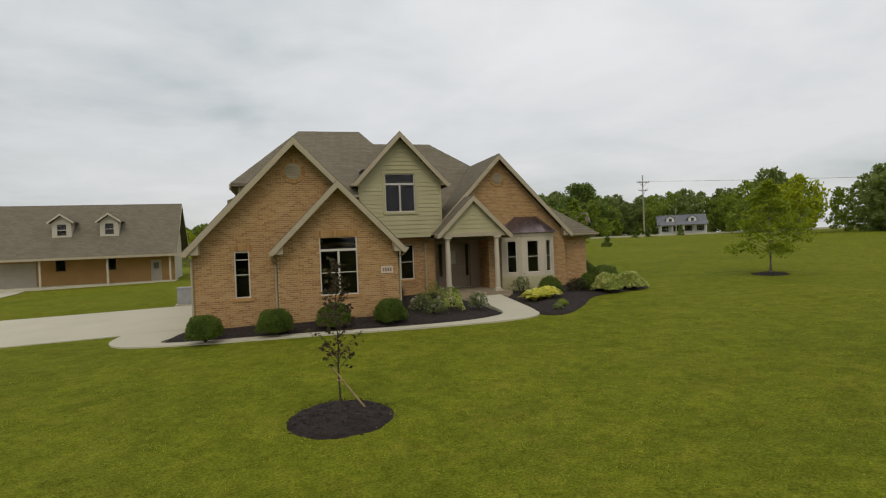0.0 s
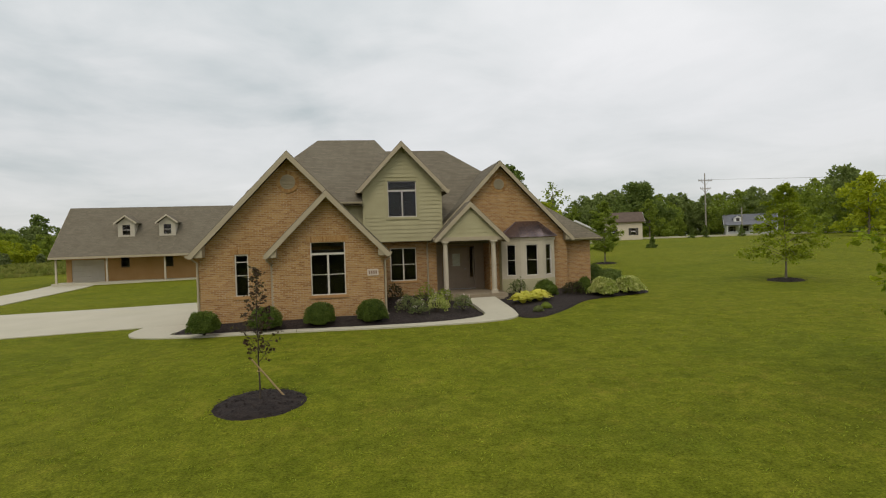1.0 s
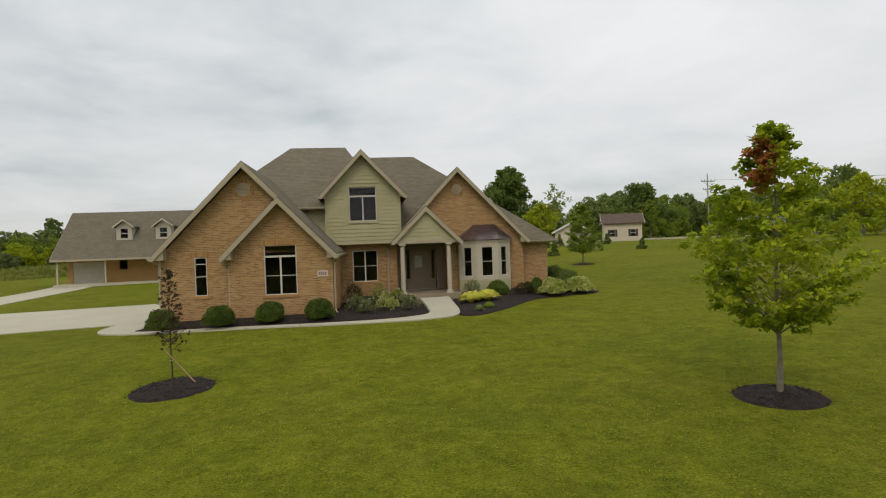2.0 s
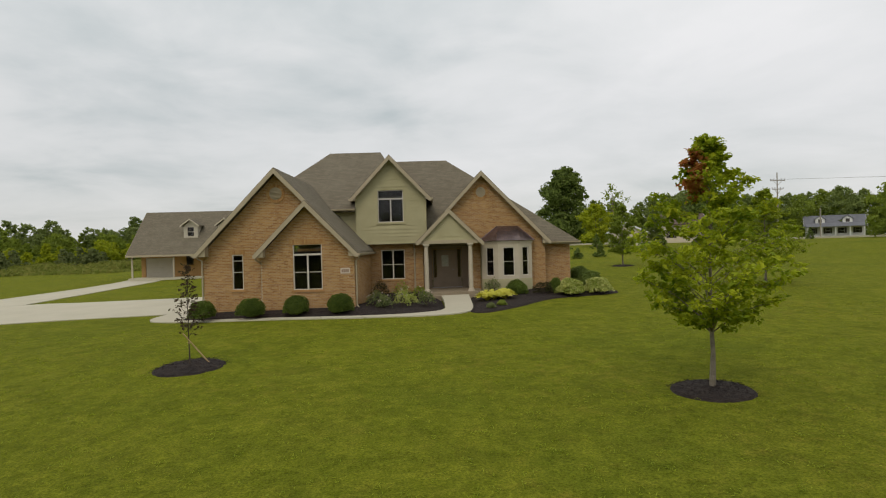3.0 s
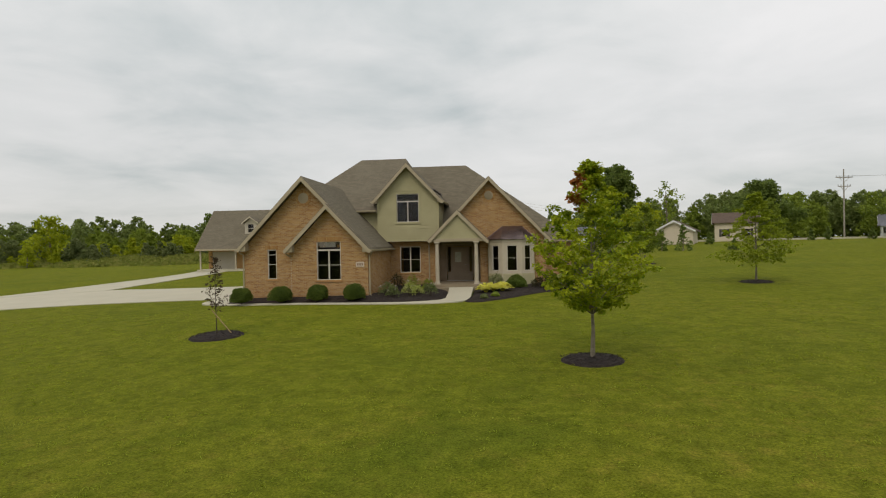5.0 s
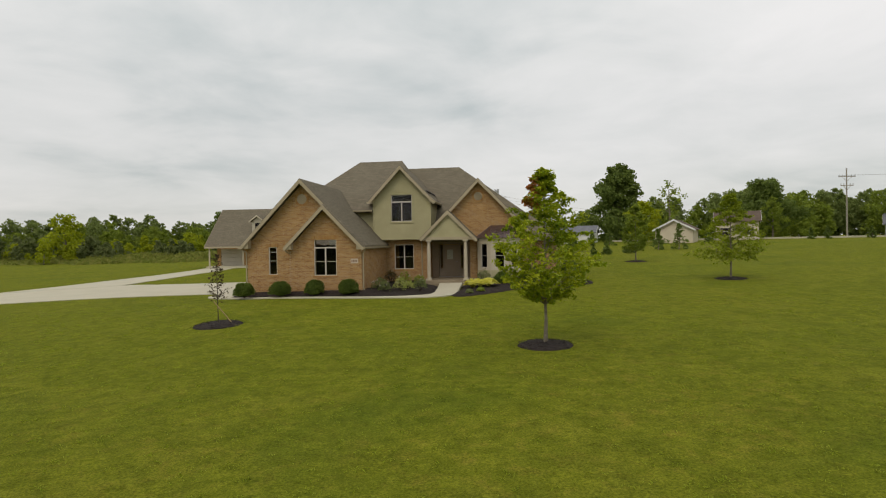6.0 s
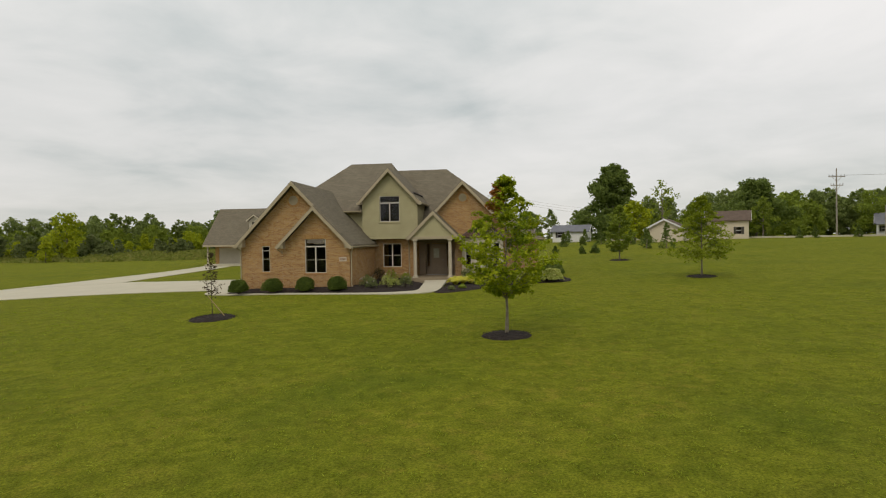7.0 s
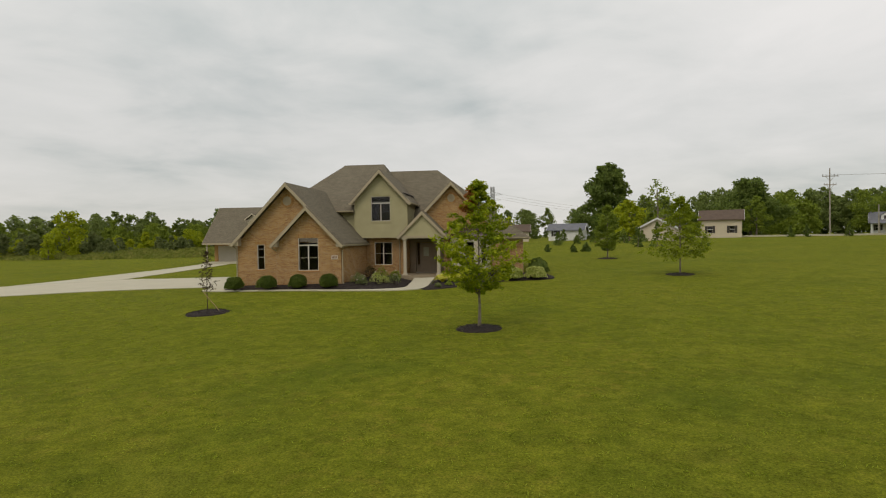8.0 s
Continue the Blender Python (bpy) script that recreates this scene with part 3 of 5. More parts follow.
downspout([(-1.15, 17.75, 3.02), (-1.13, 17.85, 2.93), (-1.04, 18.22, 2.80), (-1.04, 18.32, 2.7), (-1.04, 18.32, 0.6)], house)
downspout([(-3.82, 18.05, 3.14), (-3.79, 18.2, 3.04), (-3.68, 18.34, 2.94), (-3.68, 18.34, 0.6)], house)
downspout([(3.36, 17.85, 3.0), (3.30, 18.0, 2.9), (3.17, 18.16, 2.8), (3.17, 18.16, 0.85), (3.3, 18.0, 0.68)], house)


def round_vent(x, y, z, r, parent):
    v = new("gable_vent")
    v.parent = parent
    tagged(v, "round louvred gable vent with a brick ring")
    n = 28
    for k in range(n):
        a, b = 2 * math.pi * (k + 0.06) / n, 2 * math.pi * (k + 0.94) / n
        pts = [(x + q * math.cos(w), y - 0.045, z + q * math.sin(w)) for q, w in ((r, a), (r + 0.13, a), (r + 0.13, b), (r, b))]
        part("ring_brick", prisms((pts, (0, 0.05, 0))), M_BRICK, v)
    ring = bmesh.new()
    pa = [(x + r * math.cos(2 * math.pi * k / 32), y - 0.03, z + r * math.sin(2 * math.pi * k / 32)) for k in range(32)]
    prism(ring, pa, (0, 0.02, 0))
    part("vent_back", ring, M_TRIM, v)
    for k in range(-4, 5):
        zz = k * r / 5
        hw = math.sqrt(max(0, (r * 0.93) ** 2 - zz * zz))
        part("slat", prisms(([(x - hw, y - 0.035, z + zz), (x - hw, y - 0.07, z + zz - 0.025), (x - hw, y - 0.07, z + zz - 0.035), (x - hw, y - 0.035, z + zz - 0.01)], (2 * hw, 0, 0))), M_TRIM, v)


round_vent(-0.35, 18.4, 5.86, 0.28, house)
round_vent(9.18, 24.05, 6.20, 0.27, house)

# main front wall under the upper storey, with the porch recess
MAIN = FRONT(24.05)
W2H = (3.70, 4.96, 1.60, 3.19)
brick_wall("wall", MAIN, [(3.10, Z0), (5.95, Z0), (5.95, 3.55), (3.10, 3.55)], [W2H], house, "tan brick front wall")
window(MAIN, *W2H, house, cols=2, label="double sash window in the brick front")
downspout([(5.5, 23.6, 3.45), (5.5, 23.95, 3.3), (5.5, 23.98, 3.2), (5.5, 23.98, 0.8)], house)

# upper storey with lapped siding and its gable
UP = FRONT(23.45)
UZP, US, UXC = 8.22, 1.07, 4.33
out_up = [(2.47, 3.52), (6.19, 3.52), (6.19, UZP - 0.2 - US * 1.86), (UXC, UZP - 0.2), (2.47, UZP - 0.2 - US * 1.86)]
WUH = (3.64, 5.00, 4.67, 6.38)
wu = wall("wall", UP, out_up, [WUH], 0.2, M_SIDING, house, "sage lapped siding wall of the upper storey")
siding(UP, out_up, [(3.54, 5.10, 4.57, 6.48)], wu)
for a, b, c, d in ((3.53, 3.64, 4.56, 6.49), (5.0, 5.11, 4.56, 6.49), (3.64, 5.0, 6.38, 6.49), (3.64, 5.0, 4.56, 4.67)):
    part("window_casing", boxed(a, b, 23.40, 23.46, c, d), M_SIDING, wu)
window(UP, *WUH, house, cols=2, transom=0.42, rail=False, sill=False, label="upper window with a transom in sage siding")
gable(house, UXC, 2.10, 2.17, UZP, US, 23.03, 29.0)
for s, xt, xw in ((1, 2.23, 2.5), (-1, 6.50, 6.17)):
    eave_return(xt, xw, UZP - US * 2.12, US, 23.06, 23.44, house, 0.12)
for a, b in ((2.45, 2.54), (6.12, 6.21)):
    part("corner_board", boxed(a, b, 23.40, 23.46, 3.5, 5.95), M_SIDING, wu)
part("soffit", boxed(2.47, 6.19, 23.46, 24.05, 3.49, 3.52), M_TRIM, house)
part("upper_side_wall", boxed(6.0, 6.19, 23.66, 29.0, 3.6, 5.95), M_SIDING, house)
part("upper_side_wall", boxed(2.47, 2.66, 23.66, 27.0, 3.6, 5.95), M_SIDING, house)
gutter(2.24, 27.0, 2.24, 23.05, 5.93, house)
gutter(6.47, 23.05, 6.47, 26.0, 5.90, house)
# recessed upper wall beside it, below the high roof's eave
REC = FRONT(23.75)
out_rec = [(0.9, 3.4), (2.48, 3.4), (2.48, 5.35), (0.9, 5.35)]
wr = wall("wall", REC, out_rec, [], 0.15, M_SIDING, house)
siding(REC, out_rec, [], wr)
gutter(0.6, 23.2, 2.45, 23.2, 5.42, house)
part("soffit", boxed(0.6, 2.45, 23.2, 23.75, 5.27, 5.30), M_TRIM, house)

# high hip roof
HS = 0.667
AY, AZ = 29.1, 9.34


def az(y):
    return AZ - HS * (AY - y)


roof_slab("roof_slope", [(0.15, AY, AZ), (-2.9, 24.3, az(24.3)), (0.5, 24.3, az(24.3)), (0.6, 23.2, az(23.2)), (2.46, 23.2, az(23.2)), (2.46, 24.3, az(24.3)), (5.3, 24.3, az(24.3)), (3.31, AY, AZ)], house)
roof_slab("roof_slope", [(0.15, AY, AZ), (0.15, 33.9, 6.15), (-2.9, 33.9, 6.15), (-2.9, 24.3, az(24.3))], house)
roof_slab("roof_slope", [(3.31, AY, AZ), (5.3, 24.3, 6.15), (5.3, 33.9, 6.15)], house)
roof_slab("roof_slope", [(0.15, AY, AZ), (3.31, AY, AZ), (5.3, 33.9, 6.15), (-2.9, 33.9, 6.15)], house)
part("fascia", boxed(-2.95, -2.90, 24.3, 33.9, 5.88, 6.10), M_TRIM, house)
part("upper_side_wall", boxed(-2.6, -2.4, 24.7, 33.4, 3.6, 6.1), M_SIDING, house)
part("upper_side_wall", boxed(-2.6, 0.9, 24.6, 24.8, 3.6, 6.0), M_SIDING, house)
# lower main roof, sweeping down over the porch and the east wing
BY, BZ = 30.2, 8.88
roof_slab("roof_slope", [(3.4, BY, BZ), (7.42, BY, BZ), (14.5, 24.15, 3.44), (5.6, 24.15, 3.44), (3.4, 24.15, 3.44)], house)
roof_slab("roof_slope", [(7.42, BY, BZ), (14.5, 36.2, 3.44), (14.5, 24.15, 3.44)], house)
roof_slab("roof_slope", [(-3.6, BY, BZ - 3), (-3.6, 36.2, 3.44), (14.5, 36.2, 3.44), (7.42, BY, BZ), (3.4, BY, BZ)], house)
# east gable over the bay
RXC, RZP, RS = 9.20, 7.34, 1.052
gable(house, RXC, 3.6, 3.68, RZP, RS, 23.68, 28.6)
eave_return(12.88, 12.45, RZP - RS * 3.68, RS, 23.72, 24.03, house, 0.12)
out_r = [(8.62, Z0), (12.6, Z0), (12.6, RZP - 0.22 - RS * 3.4), (RXC, RZP - 0.22), (5.8, RZP - 0.22 - RS * 3.4), (5.8, 3.5), (8.62, 3.5)]
BAY_HOLE = (9.15, 11.75, 0.9, 3.45)
brick_wall("wall", MAIN, out_r, [BAY_HOLE], house, "tan brick east gable wall")
EASTF = FRONT(24.62)
brick_wall("wall", EASTF, [(12.55, Z0), (14.08, Z0), (14.08, 3.4), (12.55, 3.4)], [], house, "tan brick wall of the east wing")
EASTS = Plane(14.084, 24.624, (0, 1), (-1, 0))
brick_wall("wall", EASTS, [(0, Z0), (11.0, Z0), (11.0, 3.4), (0, 3.4)], [], house, "tan brick east side wall")
brick_wall("wall", Plane(12.604, 24.054, (0, 1), (-1, 0)), [(0, Z0), (0.57, Z0), (0.57, 3.5), (0, 3.5)], [], house)
wall("wall", Plane(-3.65, 35.7, (1, 0), (0, -1)), [(0, Z0), (17.7, Z0), (17.7, 3.4), (0, 3.4)], [], 0.25, M_BRICK, house, "tan brick back wall")
part("soffit", boxed(12.6, 14.45, 24.18, 24.62, 3.27, 3.30), M_TRIM, house)
part("soffit", boxed(14.08, 14.45, 24.62, 36.0, 3.27, 3.30), M_TRIM, house)
gutter(12.7, 24.16, 14.5, 24.16, 3.42, house)
gutter(14.5, 24.16, 14.5, 36.1, 3.42, house)

# porch
PXC, PZP, PS = 7.38, 5.29, 1.0
gable(house, PXC, 1.72, 1.80, PZP, PS, 22.32, 26.2)
PF = FRONT(22.50)
out_p = [(5.90, 3.62), (8.86, 3.62), (PXC, 5.12)]
wp = wall("porch_gable", PF, out_p, [], 0.15, M_SIDING, house, "sage siding porch gable")
siding(PF, out_p, [], wp)
part("porch_beam", boxed(5.62, 9.06, 22.42, 22.66, 3.44, 3.62, bevel=0.01), M_TRIM, house, "tan boxed porch beam")
part("porch_beam", boxed(5.66, 5.9, 22.66, 24.05, 3.44, 3.62), M_TRIM, house)
part("porch_beam", boxed(8.76, 9.0, 22.66, 24.05, 3.44, 3.62), M_TRIM, house)
part("porch_ceiling", boxed(5.9, 8.76, 22.66, 25.6, 3.46, 3.50), M_TRIM, house)
for x in (6.17, 8.45):
    bm = bmesh.new()
    tube(bm, [(x, 22.5, z) for z in (1.13, 1.16, 1.9, 2.6, 3.28, 3.30)], [0.115, 0.118, 0.118, 0.112, 0.10, 0.10], 20)
    col = part("porch_column", bm, M_CREAM, house, "round cream porch column")
    part("column_base", box(tube(bmesh.new(), [(x, 22.5, 1.04), (x, 22.5, 1.08), (x, 22.5, 1.13)], [0.15, 0.155, 0.125], 20), x - 0.17, x + 0.17, 22.33, 22.67, 0.97, 1.04), M_CREAM, col)
    part("column_capital", box(tube(bmesh.new(), [(x, 22.5, 3.28), (x, 22.5, 3.34), (x, 22.5, 3.37)], [0.11, 0.135, 0.14], 20), x - 0.16, x + 0.16, 22.34, 22.66, 3.37, 3.44), M_CREAM, col)
part("porch_slab", boxed(5.72, 9.0, 22.12, 25.6, 0.3, 0.97, bevel=0.02), M_PORCH, house, "tan stone porch slab")
part("porch_step", boxed(6.2, 8.75, 21.75, 22.12, 0.3, 0.82, bevel=0.02), M_PORCH, house, "tan stone porch step")
brick_wall("wall", Plane(8.616, 24.054, (0, 1), (1, 0)), [(0, 0.97), (1.4, 0.97), (1.4, 3.46), (0, 3.46)], [], house, "tan brick porch side wall")
brick_wall("wall", Plane(5.954, 24.054, (0, 1), (-1, 0)), [(0, 0.97), (1.4, 0.97), (1.4, 3.46), (0, 3.46)], [], house, "tan brick porch side wall")
DW = FRONT(25.4)
wall("wall", DW, [(5.9, 0.9), (8.7, 0.9), (8.7, 3.5), (5.9, 3.5)], [(6.42, 8.12, 0.98, 3.16)], 0.2, M_DOOR, house, "taupe panelled entry wall")
door = new("front_door")
door.parent = house
tagged(door, "taupe front door with a pale reflecting glass light and sidelights")
part("door_leaf", boxed(6.82, 7.73, 25.45, 25.50, 0.99, 3.12, bevel=0.006), M_DOOR, door)
for x0, x1 in ((6.74, 6.82), (7.73, 7.81)):
    part("door_frame", boxed(x0, x1, 25.42, 25.54, 0.98, 3.16), M_DOOR, door)
part("threshold", boxed(6.42, 8.12, 25.38, 25.52, 0.97, 1.0), M_METAL, door)
DX = 7.16
part("door_light", boxed(DX - 0.2, DX + 0.2, 25.437, 25.447, 2.16, 2.80), M_DOORGLARE, door, "glass light in the door, its reflection painted pale")
for x0, x1, z0, z1 in ((DX - 0.24, DX - 0.2, 2.12, 2.84), (DX + 0.2, DX + 0.24, 2.12, 2.84), (DX - 0.2, DX + 0.2, 2.80, 2.84), (DX - 0.2, DX + 0.2, 2.12, 2.16)):
    part("light_moulding", boxed(x0, x1, 25.425, 25.45, z0, z1), M_DOOR, door)
for x0, x1 in ((6.93, 7.23), (7.32, 7.62)):
    part("door_panel", boxed(x0, x1, 25.435, 25.455, 1.12, 1.68, bevel=0.008), M_DOOR, door)
part("door_handle", tube(bmesh.new(), [(7.66, 25.44, 2.0), (7.66, 25.39, 2.0), (7.56, 25.39, 2.0)], [0.016] * 3, 8), M_METAL, door, "brushed metal handle")
for x0, x1 in ((6.46, 6.74), (7.81, 8.09)):
    part("sidelight_frame", boxed(x0, x1, 25.46, 25.51, 0.99, 1.55), M_DOOR, door)
    part("sidelight_frame", boxed(x0, x0 + 0.06, 25.46, 25.51, 1.55, 3.12), M_DOOR, door)
    part("sidelight_frame", boxed(x1 - 0.06, x1, 25.46, 25.51, 1.55, 3.12), M_DOOR, door)
    part("sidelight_glass", boxed(x0 + 0.06, x1 - 0.06, 25.48, 25.486, 1.55, 3.12), M_GLASS, door)

# bay window with a copper roof
BP = [(9.08, 24.04), (9.12, 23.66), (9.95, 23.16), (11.08, 23.16), (11.82, 23.66), (11.86, 24.04)]
bay = new("bay_window")
bay.parent = house
tagged(bay, "painted bay window with three tall sashes and a copper roof")


def bay_plane(p, q):
    d = Vector((q[0] - p[0], q[1] - p[1])).normalized()
    return Plane(p[0], p[1], (d.x, d.y), (-d.y, d.x)), (Vector(q) - Vector(p)).length


for k in range(5):
    pl, ln = bay_plane(BP[k], BP[k + 1])
    hole = []
    if k in (1, 2, 3):
        ww = (0.46, 0.60, 0.46)[k - 1]
        c = ln / 2
        hole = [(c - ww / 2, c + ww / 2, 1.66, 3.17)]
    wall("bay_panel", pl, [(0, 0.45), (ln, 0.45), (ln, 3.5), (0, 3.5)], hole, 0.1, M_CREAM if k in (1, 2, 3) else M_SIDING, bay)
    if hole:
        window(pl, *hole[0], house, rail=True, sill=False, fw=0.04, label="tall bay sash window")
        siding(pl, [(0.02, 0.5), (ln - 0.02, 0.5), (ln - 0.02, 1.5), (0.02, 1.5)], [], bay, 0.15)
    bm = bmesh.new()
    prism(bm, [pl.at(-0.02, 3.36, -0.03), pl.at(ln + 0.02, 3.36, -0.03), pl.at(ln + 0.02, 3.5, -0.06), pl.at(-0.02, 3.5, -0.06)], pl.dn * 0.08)
    part("bay_cornice", bm, M_CREAM, bay)
EO = [(8.92, 24.04), (8.98, 23.56), (9.90, 23.02), (11.13, 23.02), (11.96, 23.56), (12.0, 24.04)]
AP = [(10.0, 24.03, 4.30), (11.1, 24.03, 4.30)]
cop = []
for k in range(5):
    p, q = (*EO[k], 3.52), (*EO[k + 1], 3.52)
    cop.append([p, q, AP[0]] if k < 2 else ([p, q, AP[1], AP[0]] if k == 2 else [p, q, AP[1]]))
for pts in cop:
    part("copper_panel", prisms((pts, (0, 0, 0.018))), M_COPPER, bay, "weathered copper roof panel")
for (p, a) in ((EO[1], AP[0]), (EO[2], AP[0]), (EO[3], AP[1]), (EO[4], AP[1]), ((10.31, 23.02), (10.36, 24.03, 4.30)), ((10.72, 23.02), (10.73, 24.03, 4.30))):
    part("copper_seam", tube(bmesh.new(), [(p[0], p[1], 3.545), (a[0], a[1], a[2] + 0.025)], [0.016, 0.016], 6), M_COPPER, bay)
part("house_plaque", boxed(2.49, 2.91, 18.04, 18.08, 2.24, 2.49, bevel=0.006), M_PLAQUE, house, "pale stone plaque with unreadable marks")
for k in range(4):
    part("plaque_mark", boxed(2.54 + 0.085 * k, 2.60 + 0.085 * k, 18.034, 18.041, 2.30, 2.43), M_BAR, house)
# rooms behind the glass, their dimness put into the dark surface colour
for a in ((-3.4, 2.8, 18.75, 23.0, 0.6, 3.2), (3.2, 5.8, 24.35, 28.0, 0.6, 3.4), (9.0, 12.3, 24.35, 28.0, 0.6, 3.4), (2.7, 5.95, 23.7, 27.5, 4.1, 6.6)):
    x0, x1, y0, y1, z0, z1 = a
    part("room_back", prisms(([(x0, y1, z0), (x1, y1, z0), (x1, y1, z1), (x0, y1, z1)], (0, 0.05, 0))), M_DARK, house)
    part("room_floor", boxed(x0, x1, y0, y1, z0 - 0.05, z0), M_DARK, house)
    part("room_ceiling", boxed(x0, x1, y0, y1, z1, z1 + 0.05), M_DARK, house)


# ---- the outbuilding ----
barn = thing("outbuilding", "long tan brick outbuilding with a porch roof and two dormers", "garage building")
barn.matrix_world = pose(2.25, 2.23, 0.41, 0, 0, 3.13) @ Matrix.Scale(0.889, 4)
BG = 0.55
BF = FRONT(57.0)
GD, BW1, BW2, BDR = (-25.45, -22.45, BG - 0.2, 2.80), (-20.9, -20.1, 1.92, 2.95), (-16.75, -15.95, 1.85, 2.90), (-13.0, -12.05, BG - 0.2, 2.62)
wall("wall", BF, [(-25.95, BG - 0.3), (-10.9, BG - 0.3), (-10.9, 4.5), (-25.95, 4.5)], [GD, BW1, BW2, BDR], 0.2, M_BRICK, barn, "tan brick front wall")
window(BF, *BW1, barn, label="small dark sash window", frame_m=M_SHUTTER)
window(BF, *BW2, barn, label="small dark sash window", frame_m=M_SHUTTER)
for k in range(4):
    part("garage_door_panel", boxed(GD[0], GD[1], 57.06, 57.10, BG + 0.02 + k * 0.56, BG + 0.57 + k * 0.56, bevel=0.01), M_BARNSIDE, barn, "pale sectional garage door panel")
part("side_door", boxed(BDR[0], BDR[1], 57.05, 57.10, BG, 2.62), M_BARNSIDE, barn, "pale entry door with a window")
part("side_door_pane", boxed(-12.75, -12.3, 57.03, 57.048, 1.75, 2.35), M_GLASS, barn)
bz = lambda y: 3.18 + (y - 54.5) * 0.918
roof_slab("roof_slope", [(-26.5, 54.5, bz(54.5)), (-10.35, 54.5, bz(54.5)), (-10.35, 60, bz(60)), (-26.5, 60, bz(60))], barn)
roof_slab("roof_slope", [(-26.5, 60, bz(60)), (-10.35, 60, bz(60)), (-10.35, 65.5, bz(54.5)), (-26.5, 65.5, bz(54.5))], barn)
for x in (-26.53, -10.35):
    for y in (54.5, 65.5):
        part("rake_board", prisms(([(x, y, bz(54.5) - 0.02), (x, 60, bz(60) - 0.02), (x, 60, bz(60) - 0.3), (x, y, bz(54.5) - 0.3)], (0.03, 0, 0))), M_TRIM, barn)
for x in (-25.954, -11.096):
    part("end_wall", prisms(([(x, 57.205, BG - 0.3), (x, 62.89, BG - 0.3), (x, 62.89, 5.0), (x, 60, 7.75), (x, 57.205, 5.2)], (0.2, 0, 0))), M_BARNSIDE, barn, "pale siding end wall")
part("back_wall", boxed(-25.95, -10.9, 62.9, 63.1, BG - 0.3, 4.6), M_BARNSIDE, barn)
part("porch_fascia", boxed(-26.5, -10.35, 54.44, 54.5, 2.94, 3.16), M_TRIM, barn)
part("porch_ceiling", boxed(-26.4, -10.4, 54.5, 57.0, 2.98, 3.02), M_TRIM, barn)
for x in (-26.05, -21.55, -16.25, -11.05):
    part("porch_post", boxed(x - 0.08, x + 0.08, 54.92, 55.08, BG - 0.2, 2.98, bevel=0.01), M_CREAM, barn, "cream porch post")
part("porch_slab", boxed(-26.4, -10.6, 54.75, 57.0, BG - 0.3, BG + 0.05), M_CONC, barn, "pale concrete porch slab")
for x in (-20.15, -16.28):
    d = new("dormer")
    d.parent = barn
    tagged(d, "small gabled dormer with a dark window")
    pl = FRONT(56.5)
    wall("dormer_wall", pl, [(x - 0.78, 4.85), (x + 0.78, 4.85), (x + 0.78, 6.35), (x, 7.0), (x - 0.78, 6.35)], [(x - 0.36, x + 0.36, 5.2, 6.2)], 0.15, M_BARNSIDE, d)
    for sx in (-0.78, 0.72):
        part("dormer_cheek", prisms(([(x + sx, 56.6, 4.9), (x + sx, 58.3, 6.4), (x + sx, 56.6, 6.4)], (0.06, 0, 0))), M_BARNSIDE, d)
    for s in (-1, 1):
        part("dormer_roof", prisms(([(x, 56.15, 7.2), (x, 59.4, 7.2), (x + s * 1.05, 58.6, 6.42), (x + s * 1.05, 56.15, 6.42)], (0, 0, -0.09))), M_ROOF, d)
        part("dormer_rake", prisms(([(x, 56.12, 7.19), (x + s * 1.07, 56.12, 6.40), (x + s * 1.07, 56.12, 6.22), (x, 56.12, 7.01)], (0, 0.03, 0))), M_CREAM, d)
    part("dormer_sash", boxed(x - 0.36, x + 0.36, 56.56, 56.6, 5.66, 5.72), M_VINYL, d)
    part("dormer_glass", boxed(x - 0.36, x + 0.36, 56.58, 56.586, 5.2, 6.2), M_GLASS, d)
    # dark sheet standing in for the unlit space behind the glass
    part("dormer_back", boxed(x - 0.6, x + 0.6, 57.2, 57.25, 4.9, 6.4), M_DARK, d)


# ---- plants ----
def leaf_arrays(centers, size, rng, up=0.7, aspect=0.72):
    """Small folded leaves, one at each centre, as vertices and faces."""
    n = len(centers)
    nrm = rng.normal(size=(n, 3))
    nrm[:, 2] += up * 2
    nrm /= np.linalg.norm(nrm, axis=1)[:, None]
    a = np.cross(nrm, rng.normal(size=(n, 3)))
    a /= np.linalg.norm(a, axis=1)[:, None] + 1e-9
    b = np.cross(nrm, a)
    s = size * rng.uniform(0.6, 1.3, (n, 1))
    v = np.stack([centers - a * s * 0.5, centers + b * s * aspect * 0.45 + nrm * s * 0.10, centers + a * s * 0.55, centers - b * s * aspect * 0.45 + nrm * s * 0.10], 1)
    return v.reshape(-1, 3), np.arange(4 * n).reshape(n, 4)


def leaves(name, centers, size, rng, material, parent, label="", up=0.7, kind="", aspect=0.72):
    v, f = leaf_arrays(np.asarray(centers), size, rng, up, aspect)
    return raw(name, v.tolist(), f.tolist(), material, parent, label, kind)


def ball(rng, n):
    """Random points in a unit ball, thinning outward."""
    d = rng.normal(size=(n, 3))
    return d / np.linalg.norm(d, axis=1)[:, None] * rng.uniform(0, 1, (n, 1)) ** 0.5


